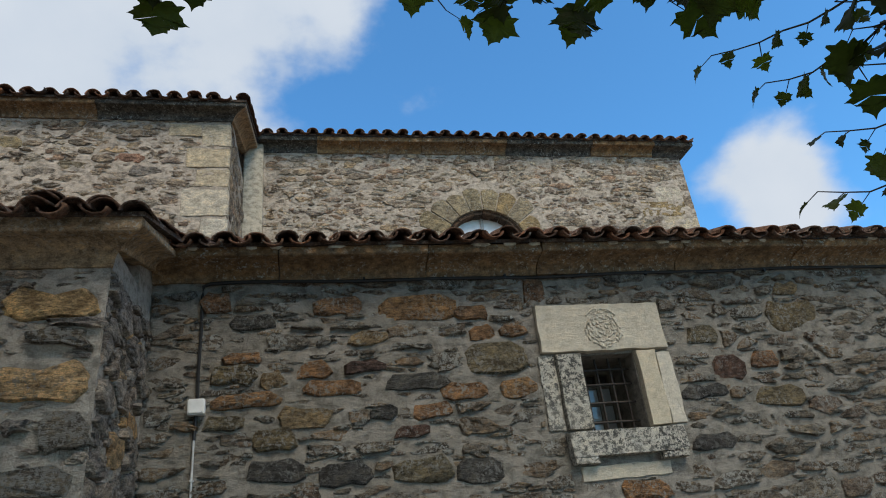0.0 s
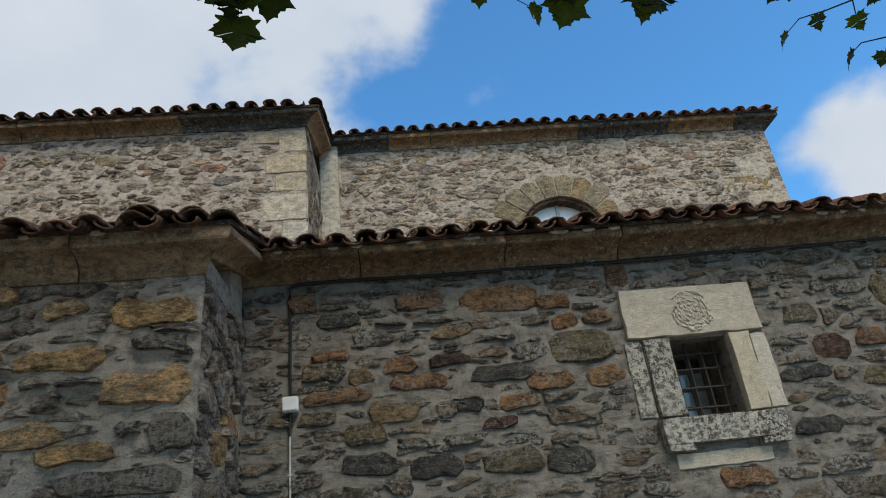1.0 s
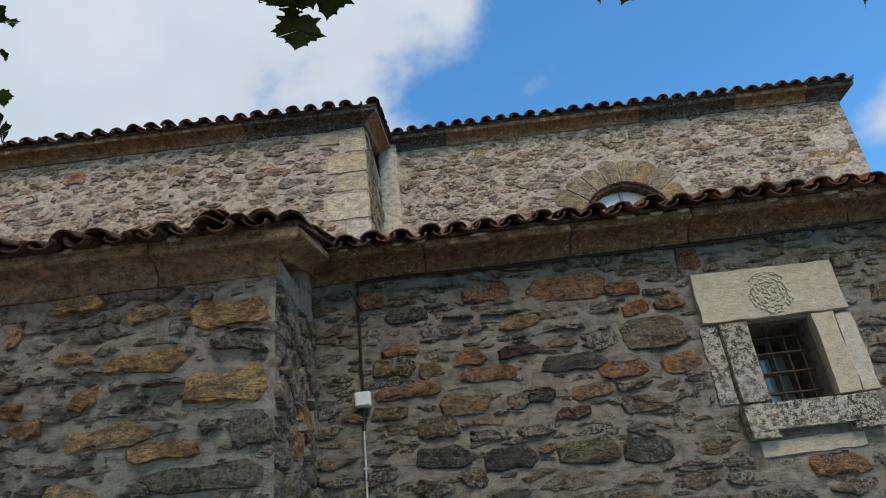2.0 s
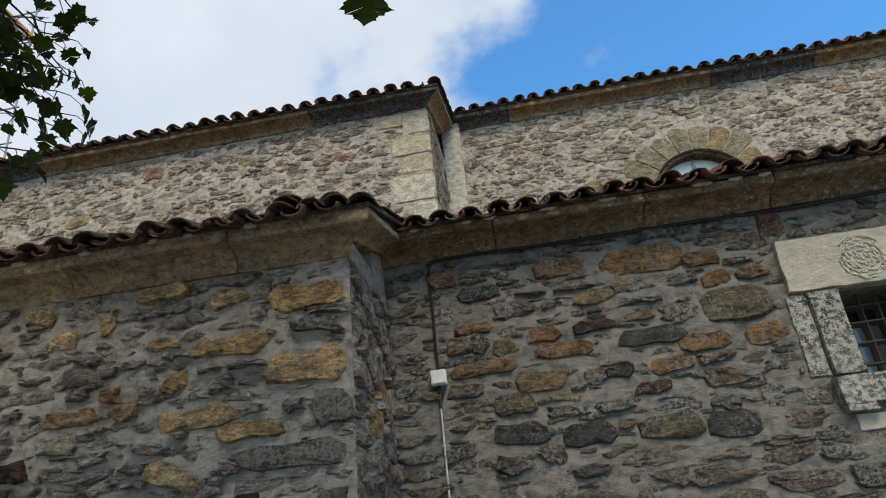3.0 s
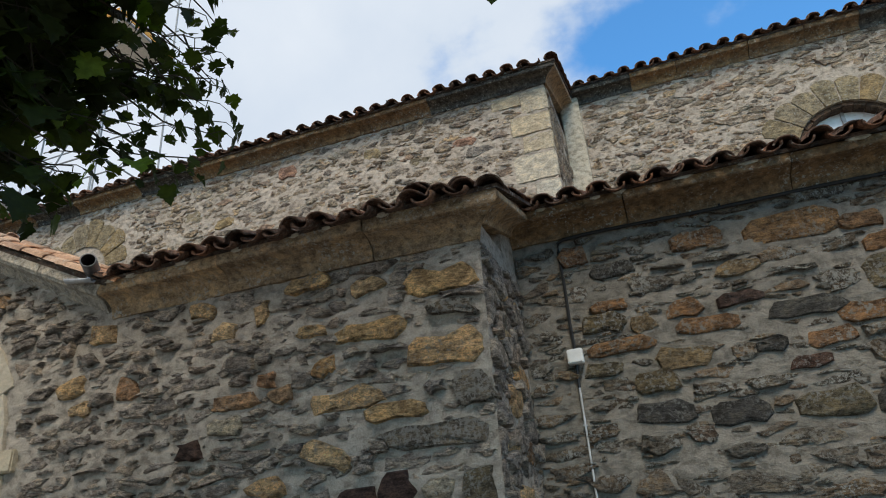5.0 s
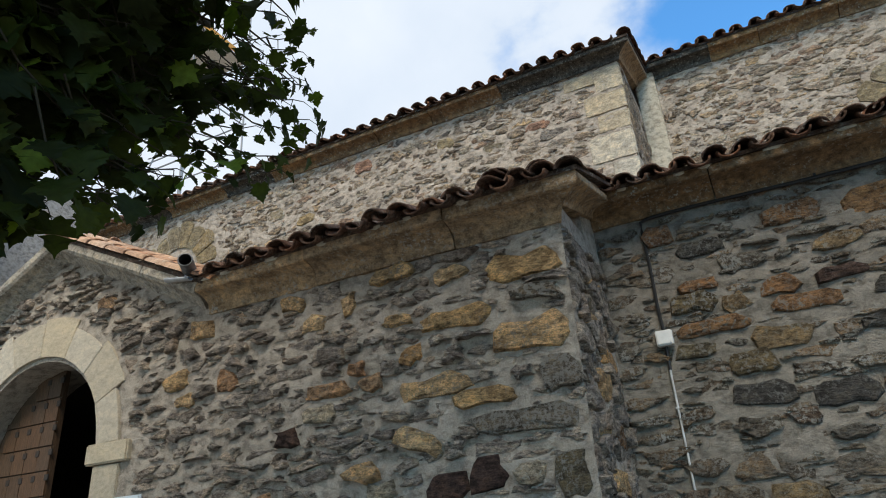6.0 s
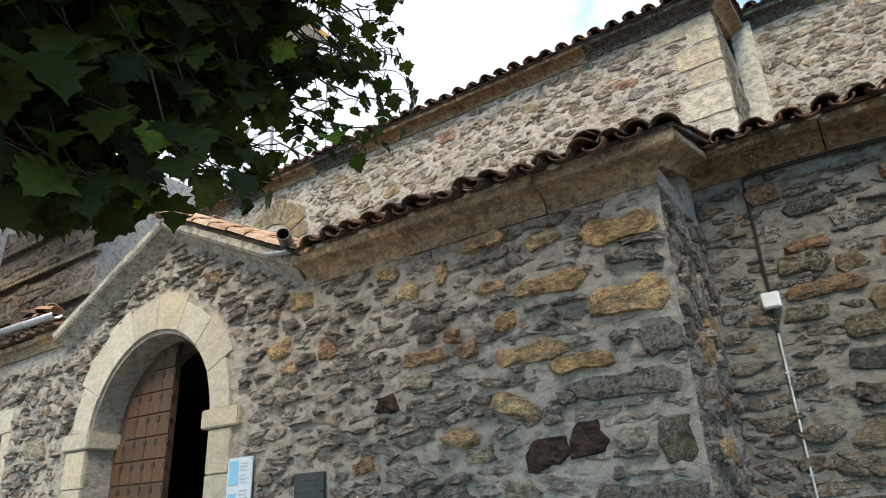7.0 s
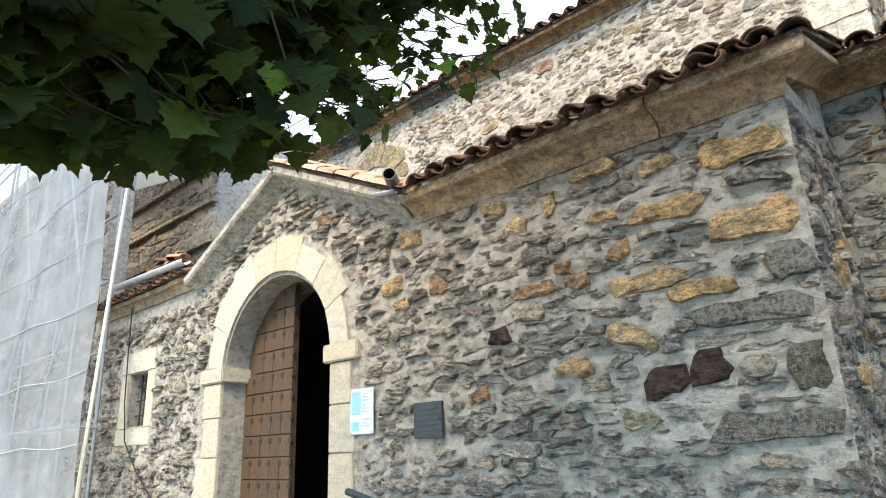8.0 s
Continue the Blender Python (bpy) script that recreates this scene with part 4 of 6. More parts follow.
AISLE_OTHER = {
    M_OLIVE: [(-0.25, 2.52, 0.30, 0.15, 0.0), (-0.58, 2.65, 0.28, 0.11, 0.0), (-0.52, 2.98, 0.33, 0.15, 0.0), (1.34, 3.01, 0.51, 0.27, 0.0), (0.73, 2.25, 0.44, 0.18, -0.1), (3.06, 3.11, 0.29, 0.16, 0.0), (3.94, 3.24, 0.53, 0.27, 0.1), (3.57, 2.59, 0.47, 0.17, 0.0)],
    M_MAROON: [(0.37, 2.98, 0.31, 0.09, 0.1), (0.68, 2.52, 0.26, 0.10, 0.1), (3.21, 2.83, 0.30, 0.21, 0.0)],
    M_BLACK: [(0.73, 2.86, 0.49, 0.14, 0.0), (0.48, 2.65, 0.18, 0.09, 0.1), (-0.40, 3.35, 0.30, 0.12, 0.1), (0.22, 2.27, 0.34, 0.17, 0.0), (-0.24, 2.32, 0.40, 0.14, -0.1), (1.13, 2.22, 0.33, 0.18, -0.1), (2.96, 2.66, 0.39, 0.12, 0.1), (2.93, 2.28, 0.40, 0.13, 0.0)],
    M_OCHRE_D: [(-0.03, 2.65, 0.36, 0.16, 0.0), (-0.26, 2.92, 0.19, 0.13, 0.1), (0.40, 3.20, 0.29, 0.11, 0.2), (3.96, 3.48, 0.25, 0.12, 0.0), (-0.20, 1.70, 0.34, 0.20, 0.0)]}
NAVE_MARKED = {
    M_VOUSS: [(-3.30, 6.48, 0.26, 0.17, -0.1), (-6.17, 6.25, 0.35, 0.18, -0.1), (-2.60, 6.18, 0.38, 0.12, -0.1), (-5.62, 6.02, 0.34, 0.16, 0.0)],
    M_DIM: [(-4.97, 6.13, 0.38, 0.18, -0.2), (-1.83, 6.11, 0.38, 0.14, -0.1), (-2.91, 6.10, 0.39, 0.15, 0.0), (-3.93, 6.75, 0.34, 0.12, 0.0)],
    M_PINK: [(-4.60, 6.58, 0.32, 0.22, 0.0), (-2.02, 6.30, 0.36, 0.13, -0.1)]}


def flat_list(table, extra=()):
    return [(*row, m) for m, rows in table.items() for row in rows] + list(extra)


PORCH_MARKED = flat_list(PORCH_OTHER, [(*row, M_OCHRE) for row in PORCH_OCHRE])
AISLE_MARKED = flat_list(AISLE_OTHER, [(*row, M_RUST) for row in AISLE_RUST])
for i, (u, z, w, h, k, m) in enumerate(PORCH_MARKED):
    set_stone("stone", u, z, w, h, wall_porch, FRONT_P, m, 0.048, 100 + i, 0.020, k)
for i, (u, z, w, h, k, m) in enumerate(AISLE_MARKED):
    set_stone("stone", u, z, w, h, wall_aisle, FRONT_A, m, 0.034, 200 + i, 0.014, k)
for i, (u, z, w, h, k, m) in enumerate(flat_list(NAVE_MARKED)):
    set_stone("stone", u, z, w, h, wall_nave_block, FRONT_N, m, 0.020, 300 + i, 0.012, k)


def rects(marked):
    return [(u - w * 0.44, u + w * 0.44, z - h * 0.42, z + h * 0.42) for u, z, w, h, *_ in marked]


# window surround, aisle
FY = YA + 0.005
for x0, x1, z0, z1, out, m, lab, sd in ((1.69, 2.72, 3.01, 3.39, 0.055, M_LIME, "carved pale limestone lintel", 1), (1.795, 1.985, 2.435, 3.00, 0.06, M_LIME_L, "lichened limestone jamb", 2),
                                        (1.655, 1.785, 2.44, 2.995, 0.03, M_LIME_L, "lichened outer jamb stone", 3), (2.44, 2.60, 2.43, 3.00, 0.06, M_LIME, "pale limestone jamb", 4),
                                        (2.61, 2.735, 2.43, 2.985, 0.035, M_LIME, "pale outer jamb stone", 5), (1.775, 2.665, 2.235, 2.415, 0.09, M_LIME_L, "lichened projecting window sill", 6),
                                        (1.84, 2.52, 2.085, 2.185, 0.025, M_LIME, "pale slab below the sill", 7)):
    block(x0, x1, z0, z1, FY, out, wall_aisle, m, "window_surround", sd, 0.05, lab)
for x0, x1 in ((1.785, 1.965), (2.455, 2.65)):
    block(x0, x1, 2.19, 2.24, FY, 0.085, wall_aisle, M_LIME_L, "window_surround", int(x0 * 100), 0.05)
# worn relief on the lintel: shield, helm and scrolls, as plain forms
relief = bmesh.new()
CXR, CZR, YF = 2.215, 3.19, FY - 0.066
rr = random.Random(5)


def stroke(cx, cz, wide, tall, a0, a1, thick):
    """One worn carved ridge along an oval, doubled on the other side."""
    for sgn in (-1, 1):
        pts = [(cx + sgn * 1.3 * wide * math.cos(a0 + (a1 - a0) * k / 4) + rr.uniform(-0.004, 0.004), YF + 0.006 + 0.004 * abs(k / 2 - 1), cz + tall * math.sin(a0 + (a1 - a0) * k / 4) + rr.uniform(-0.004, 0.004)) for k in range(5)]
        add_tube(relief, pts, thick, thick * 0.4, 5)


for wide, tall, count in ((0.035, 0.05, 5), (0.06, 0.085, 7), (0.085, 0.125, 9), (0.108, 0.155, 10)):
    for k in range(count):
        a = -math.pi / 2 + math.pi * (k + rr.random()) / count
        stroke(CXR, CZR, wide * rr.uniform(0.85, 1.12), tall * rr.uniform(0.9, 1.08), a, a + rr.uniform(0.25, 0.7) * 0.9, rr.uniform(0.006, 0.010))
for k in range(70):
    a, d_ = rr.uniform(0, 6.28), 0.118 * math.sqrt(rr.random())
    bmesh.ops.create_icosphere(relief, subdivisions=1, radius=rr.uniform(0.007, 0.017), matrix=Matrix.Translation((CXR + 1.3 * d_ * math.cos(a), YF + 0.009, CZR + 1.3 * d_ * math.sin(a))) @ Matrix.Rotation(rr.uniform(0, 3), 4, "Y") @ Matrix.Diagonal((1.6, 0.45, 0.8, 1)))
part("carved_relief", relief, M_LIME, wall_aisle, "worn carved coat of arms in relief", True)

window_1 = thing("window_1", "small dark window with a rusty iron grille and old panes", "window", "structure")
for x in (2.055, 2.165, 2.275, 2.375):
    part("grille_bar", tube([(x, YA + 0.12, WZ0 - 0.02), (x + 0.004, YA + 0.12, 2.7), (x, YA + 0.12, WZ1 + 0.02)], 0.0085), M_IRON, window_1)
for z in (2.50, 2.645, 2.785, 2.90):
    part("grille_bar", tube([(W0 - 0.02, YA + 0.115, z), (2.2, YA + 0.118, z + 0.003), (W1 + 0.02, YA + 0.115, z - 0.002)], 0.0085), M_IRON, window_1)
bm = bmesh.new()
for b in ((W0, W0 + 0.05, WZ0, WZ1), (W1 - 0.05, W1, WZ0, WZ1), (W0 + 0.05, W1 - 0.05, WZ0, WZ0 + 0.05), (W0 + 0.05, W1 - 0.05, WZ1 - 0.05, WZ1)):
    add_box(bm, b[0], b[1], YA + 0.40, YA + 0.45, b[2], b[3])
for x in (2.14, 2.28):
    add_box(bm, x - 0.012, x + 0.012, YA + 0.405, YA + 0.44, WZ0 + 0.05, WZ1 - 0.05)
for z in (2.56, 2.70, 2.84):
    add_box(bm, W0 + 0.05, W1 - 0.05, YA + 0.408, YA + 0.438, z - 0.012, z + 0.012)
frame_1 = part("window_frame", bm, M_FRAME, window_1)
for x0, x1 in ((2.04, 2.128), (2.152, 2.268), (2.292, 2.38)):
    for z0, z1 in ((2.47, 2.548), (2.572, 2.688), (2.712, 2.828)):
        part("pane", box(x0, x1, YA + 0.420, YA + 0.425, z0, z1), M_GLASS, frame_1)
# near-black sheet, painted as the shade behind the panes
part("backing", box(W0, W1, YA + 0.47, YA + 0.49, WZ0, WZ1), M_ROOM_SHADE, window_1)

# doorway: voussoirs, jambs, imposts
arch_stones(DX, DZ + 0.04, DR, 1.25, YP, 0.034, 8, wall_porch, M_LIME, "voussoir", 0.06, math.pi - 0.06, 0.04, 31, 0.002, 0.45)
for sgn in (-1, 1):
    edge = DX + sgn * DR
    z, i = 0.0, 0
    while z < 2.2:
        h = min((0.52, 0.44, 0.60, 0.40)[i % 4], 2.32 - z) if z > 1.7 else (0.52, 0.44, 0.60, 0.40)[i % 4]
        wd = (0.36, 0.30, 0.44, 0.33)[(i + (sgn > 0)) % 4]
        a, b = (edge, edge + sgn * wd) if sgn > 0 else (edge + sgn * wd, edge)
        bm = box(a + 0.003, b - 0.003, YP - 0.034, YP + 0.45, z + 0.003, z + h - 0.003, None, 0.008)
        part("jamb_stone", bm, M_LIME, wall_porch)
        z += h
        i += 1
    a, b = (edge - 0.07, edge + 0.40) if sgn > 0 else (edge - 0.42, edge + 0.05)
    part("impost", box(a, b, YP - 0.06, YP + 0.45, 2.325, 2.485, None, 0.012), M_LIME, wall_porch)

door_1 = thing("door_1", "old brown plank door leaf standing half open in the arch", "door", "structure")
LX0, LX1, LY = DX - DR - 0.02, -6.02, YP + 0.27
bm = bmesh.new()
add_prism(bm, [(LX0, 0.02), (LX1, 0.02)] + [(x, DZ + math.sqrt(max(0, (DR + 0.02) ** 2 - (x - DX) ** 2))) for x in np.linspace(LX1, LX0, 9)], LY + 0.012, LY + 0.06)
door_panel = part("door_panel", bm, M_WOOD2, door_1)
PW = (LX1 - LX0) / 5
r = random.Random(9)
for c in range(5):
    x0, x1 = LX0 + c * PW, LX0 + (c + 1) * PW
    z, alt = 0.05, 0
    while z < 3.25:
        h = 0.205
        lim = DZ + math.sqrt(max(0, (DR + 0.0) ** 2 - ((x0 if c < 3 else x1) - DX) ** 2)) if x0 > DX - DR else DZ
        if z + h > lim:
            h = lim - z
        if h > 0.04:
            out = 0.006 + 0.004 * r.random()
            part("plank", box(x0 + 0.002, x1 - 0.002, LY - out, LY + 0.015, z + 0.001, z + h - 0.001, None, 0.0015), M_WOOD if r.random() > 0.35 else M_WOOD2, door_panel)
            if h > 0.15:
                # dark raised block stands in for a shadowed notch between planks
                part("notch_shade", box(x1 - 0.026, x1 + 0.026, LY - 0.014, LY, z + h - 0.078, z + h - 0.026, None, 0.003), M_IRON, door_panel)
        z += 0.215

# small window in the porch's far end
for x0, x1, z0, z1, sd in ((-9.52, -8.56, 2.655, 2.93, 1), (-9.50, -9.28, 1.96, 2.645, 2), (-8.73, -8.53, 1.96, 2.645, 3), (-9.54, -8.56, 1.75, 1.95, 4)):
    block(x0, x1, z0, z1, YP, 0.03, wall_porch, M_LIME, "window_surround", 60 + sd, 0.05)
window_2 = thing("window_2", "small dark window with iron bars in pale stone", "window", "structure")
for x in (-9.16, -9.05, -8.94, -8.83):
    part("grille_bar", tube([(x, YP + 0.10, SZ0 - 0.01), (x, YP + 0.10, SZ1 + 0.01)], 0.009), M_IRON, window_2)
for z in (2.12, 2.31, 2.50):
    part("grille_bar", tube([(S0 - 0.01, YP + 0.095, z), (S1 + 0.01, YP + 0.095, z)], 0.008), M_IRON, window_2)
# near-black sheet, painted as the shade behind the bars
part("backing", box(S0, S1, YP + 0.35, YP + 0.38, SZ0, SZ1), M_ROOM_SHADE, window_2)

# nave window with its ring of stones
arch_stones(CX, CZ, CR, 1.05, YR, 0.026, 10, wall_nave, M_VOUSS, "voussoir", 0.05, math.pi - 0.05, 0.05, 33, 0.012, 0.02, 0.05)
window_3 = thing("window_3", "round-headed nave window with pale frosted panes", "window", "structure")
for k, (x0, x1) in enumerate(((CX - CR, CX - 0.01), (CX + 0.03, CX + CR))):
    bm = bmesh.new()
    rim = [(x, CZ + math.sqrt(max(0.0, CR ** 2 - (x - CX) ** 2))) for x in np.linspace(x1, x0, 13)]
    add_prism(bm, [(x0, 5.3), (x1, 5.3)] + rim, YR + 0.19, YR + 0.205)
    part("pane", bm, M_FROST, window_3)
part("mullion", box(CX - 0.012, CX + 0.032, YR + 0.165, YR + 0.21, 5.3, CZ + CR - 0.02), M_CONDUIT, window_3)
for k in range(14):
    a, b = math.pi * (k + 0.03) / 14, math.pi * (k + 0.97) / 14
    bm = bmesh.new()
    add_prism(bm, [(CX + q * math.cos(t), CZ + q * math.sin(t)) for q, t in ((CR + 0.004, a), (CR + 0.004, b), (CR - 0.055, b), (CR - 0.055, a))], YR + 0.012 + 0.008 * (k % 3), YR + 0.188)
    part("reveal_brick", bm, M_BRICK, window_3)
arch_stones(-8.15, 5.75, 0.47, 0.88, YN, 0.028, 8, wall_nave_block, M_VOUSS, "voussoir", 0.1, math.pi - 0.1, 0.05, 35, 0.010, 0.0, 0.05)

# quoins of the nave block and the nave's end
NB = [(-1.40, XN, 6.16, 6.45), (-1.28, XN, 5.89, 6.15), (-1.42, XN, 5.50, 5.88), (-1.20, XN, 5.20, 5.49), (-1.24, XN, 6.46, 6.80), (-1.62, -1.26, 6.60, 6.80)]
for i, (x0, x1, z0, z1) in enumerate(NB):
    block(x0, x1 + 0.012, z0 + 0.014, z1 - 0.014, YN, 0.024, wall_nave_block, M_BLOCK, "quoin", 70 + i, 0.05)
NE = [(5.56, 6.0, 6.67, 6.95), (5.24, 6.02, 6.39, 6.66), (5.94, XE, 7.08, 7.40), (5.58, XE, 6.12, 6.38), (6.03, XE, 6.40, 7.06)]
for i, (x0, x1, z0, z1) in enumerate(NE):
    block(x0, x1, z0, z1, YR, 0.014, wall_nave, (M_BLOCK, M_VOUSS, M_NAVE, M_BLOCK, M_NAVE)[i], "quoin", 80 + i, 0.05)

# general rubble: stones, slivers pinned in the joints, and the pointing
def in_porch(u, z):
    if SZ0 - 0.02 < z < SZ1 + 0.02 and S0 - 0.02 < u < S1 + 0.02:
        return False
    if abs(u - DX) < DR + 0.03 and z < DZ + math.sqrt(max(0.0, (DR + 0.05) ** 2 - (u - DX) ** 2)):
        return False
    if math.hypot(u - DX, z - DZ - 0.04) < 1.20 or (abs(u - DX) < DR + 0.28 and z < DZ):
        return False
    return z < 3.42 or z < 4.30 - abs(u + 5.83) * 0.475


def in_aisle(u, z):
    return not (W0 - 0.03 < u < W1 + 0.03 and WZ0 - 0.03 < z < WZ1 + 0.03)


def in_nave(u, z):
    return math.hypot(u - CX, z - CZ) > CR + 0.03 and not (abs(u - CX) < CR + 0.03 and z < CZ)


def always(u, z):
    return True


mortar_face(wall_porch, FRONT_P, -10.72, XC + 0.014, 0.9, 4.36, 0.025, 0.027, 2, M_MORTAR_P, in_porch)
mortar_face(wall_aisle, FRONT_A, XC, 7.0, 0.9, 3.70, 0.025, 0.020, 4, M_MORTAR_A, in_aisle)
mortar_face(wall_porch_side, SIDE_P, YP - 0.014, YA, 0.9, 3.44, 0.025, 0.014, 6, M_MORTAR_P, always)
mortar_face(wall_nave_block, FRONT_N, -10.2, XN, 4.8, 6.86, 0.035, 0.026, 8, M_MORTAR_N, always)
mortar_face(wall_nave, FRONT_R, -0.64, XE, 5.2, 7.55, 0.035, 0.026, 10, M_MORTAR_N, in_nave)

keep_p = rects(PORCH_MARKED) + [(-9.54, -8.53, 1.75, 2.93), (DX - DR - 0.46, DX + DR + 0.44, 0, 2.5), (-4.73, -4.41, 1.69, 2.08), (-3.98, -3.65, 1.63, 1.92)]
disc_p = [(DX, DZ + 0.04, 1.27)]


def under_gable(polys):
    return [p for p in polys if all(z < 4.27 - abs(u + 5.83) * 0.475 for u, z in p)]


porch_polys = rubble(-10.7, XC + 0.015, 0.9, 3.32, 0.205, 0.088, 0.038, 11, keep_p, disc_p, 0.04, 0.13) + under_gable(rubble(-7.5, -4.1, 3.32, 4.25, 0.20, 0.075, 0.034, 13, (), disc_p, 0.02, 0.18))
porch_pins = rubble(-10.7, XC, 0.9, 3.32, 0.105, 0.034, 0.010, 61, keep_p, disc_p, 0.04, 0.70) + under_gable(rubble(-7.5, -4.1, 3.32, 4.25, 0.10, 0.032, 0.010, 63, (), disc_p, 0.02, 0.70))
lay_stones(porch_polys, wall_porch, FRONT_P, (M_PORCH, M_PORCH_J), 0.046, 21, (-2.4, 2.4), 0.017)
lay_stones(porch_pins, wall_porch, FRONT_P, (M_PORCH, M_PORCH_J), 0.024, 31, (-2.4, 2.4), 0.006, 0)
keep_a = rects(AISLE_MARKED) + [(1.69, 2.72, 3.01, 3.39), (1.64, 2.75, 2.42, 3.0), (1.775, 2.665, 2.08, 2.42)]
aisle_polys = rubble(XC + 0.02, 6.5, 0.9, 3.65, 0.31, 0.122, 0.046, 12, keep_a, (), 0.03, 0.04)
aisle_pins = rubble(XC + 0.02, 6.5, 0.9, 3.65, 0.13, 0.036, 0.010, 62, keep_a, (), 0.03, 0.6)
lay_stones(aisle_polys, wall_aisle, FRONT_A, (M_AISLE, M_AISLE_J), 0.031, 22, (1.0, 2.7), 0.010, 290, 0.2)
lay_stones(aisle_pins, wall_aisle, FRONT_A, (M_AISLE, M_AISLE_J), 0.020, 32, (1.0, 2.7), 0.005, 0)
for i, (u, z, w, h, m) in enumerate(((4.15, 3.05, 0.34, 0.15, M_OCHRE), (3.95, 2.78, 0.30, 0.13, M_OCHRE), (4.3, 2.62, 0.36, 0.16, M_OCHRE), (4.05, 2.40, 0.30, 0.18, M_OCHRE), (4.3, 2.12, 0.32, 0.14, M_RUST), (3.85, 2.15, 0.26, 0.14, M_OCHRE), (4.1, 1.85, 0.36, 0.16, M_OCHRE))):
    set_stone("stone", u, z, w, h, wall_porch_side, SIDE_P, m, 0.038, 400 + i)
side_polys = rubble(YP + 0.02, YA - 0.01, 0.9, 3.32, 0.22, 0.12, 0.016, 14)
lay_stones(side_polys, wall_porch_side, SIDE_P, (M_PORCH, M_PORCH_J), 0.038, 23, (4.1, 2.6), 0.012)
lay_stones(rubble(YP + 0.02, YA - 0.01, 0.9, 3.32, 0.10, 0.04, 0.010, 64, (), (), 0.03, 0.5), wall_porch_side, SIDE_P, (M_PORCH, M_PORCH_J), 0.022, 33, (4.1, 2.6), 0.006, 0)
keep_n = [b for b in NB] + rects(flat_list(NAVE_MARKED))
block_polys = rubble(-10.2, XN, 5.0, 6.84, 0.22, 0.092, 0.026, 15, keep_n, [(-8.15, 5.75, 0.9)], 0.02, 0.03)
lay_stones(block_polys, wall_nave_block, FRONT_N, (M_NAVE, M_NAVE_J), 0.022, 24, (-2.5, 6.2), 0.014, 290, 0.2)
lay_stones(rubble(-10.2, XN, 5.0, 6.84, 0.09, 0.035, 0.012, 65, keep_n, [(-8.15, 5.75, 0.9)], 0.02, 0.5), wall_nave_block, FRONT_N, (M_NAVE, M_NAVE_J), 0.017, 34, (-2.5, 6.2), 0.008, 0)
nave_polys = rubble(-0.62, XE, 5.5, 7.52, 0.22, 0.090, 0.026, 16, NE, [(CX, CZ, 1.08)], 0.02, 0.08)
lay_stones(nave_polys, wall_nave, FRONT_R, (M_NAVE, M_NAVE_J), 0.022, 25, (2.5, 6.8), 0.014, 290, 0.2)
lay_stones(rubble(-0.62, XE, 5.5, 7.52, 0.09, 0.035, 0.012, 66, NE, [(CX, CZ, 1.08)], 0.02, 0.5), wall_nave, FRONT_R, (M_NAVE, M_NAVE_J), 0.017, 35, (2.5, 6.8), 0.008, 0)
side_n = rubble(YN + 0.02, YR - 0.1, 5.0, 6.84, 0.24, 0.13, 0.02, 17)
lay_stones(side_n, wall_nave_block, SIDE_N, (M_NAVE, M_NAVE_J), 0.014, 26, (7.4, 6.0), 0.010, 40)
lay_stones(rubble(-19, -10.92, 0.6, 7.5, 0.40, 0.19, 0.03, 55), wall_tower_front, facing_front(YP + 0.06), (M_PORCH, M_PORCH_J), 0.03, 56, (-12, 3), 0.012, 60)

# the walls' foot, below the knee
foot_p = rubble(-10.7, XC + 0.015, 0.02, 0.9, 0.26, 0.12, 0.030, 71, [(DX - DR - 0.46, DX + DR + 0.44, 0, 2.5)], (), 0.04, 0.08)
lay_stones(foot_p, wall_porch, FRONT_P, (M_PORCH, M_PORCH_J), 0.042, 72, (-2.4, 2.4), 0.012, 0)
mortar_face(wall_porch, FRONT_P, -10.72, XC + 0.014, 0.0, 0.9, 0.05, 0.027, 2, M_MORTAR_P, in_porch)
foot_a = rubble(XC + 0.02, 6.5, 0.02, 0.9, 0.31, 0.13, 0.030, 73, (), (), 0.03, 0.04)
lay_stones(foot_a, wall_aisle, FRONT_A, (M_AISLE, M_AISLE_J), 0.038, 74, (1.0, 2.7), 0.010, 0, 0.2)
mortar_face(wall_aisle, FRONT_A, XC, 7.0, 0.0, 0.9, 0.05, 0.020, 4, M_MORTAR_A, in_aisle)
foot_s = rubble(YP + 0.02, YA - 0.01, 0.02, 0.9, 0.24, 0.13, 0.02, 75)
lay_stones(foot_s, wall_porch_side, SIDE_P, (M_PORCH, M_PORCH_J), 0.030, 76, (4.1, 2.6), 0.012, 0)
mortar_face(wall_porch_side, SIDE_P, YP - 0.014, YA, 0.0, 0.9, 0.05, 0.018, 6, M_MORTAR_P, always)


# ---- small fixtures on the walls ----
junction_box = thing("junction_box", "small off-white plastic junction box on the stone wall", "junction box")
part("body", box(-0.798, -0.690, YA - 0.075, YA - 0.018, 2.708, 2.812, None, 0.006), M_PLASTIC, junction_box)
lid = part("lid", box(-0.791, -0.697, YA - 0.082, YA - 0.075, 2.715, 2.805, None, 0.003), M_PLASTIC, junction_box)
for x in (-0.785, -0.705):
    part("screw", tube([(x, YA - 0.085, 2.72), (x, YA - 0.081, 2.72)], 0.004), M_ZINC, lid)

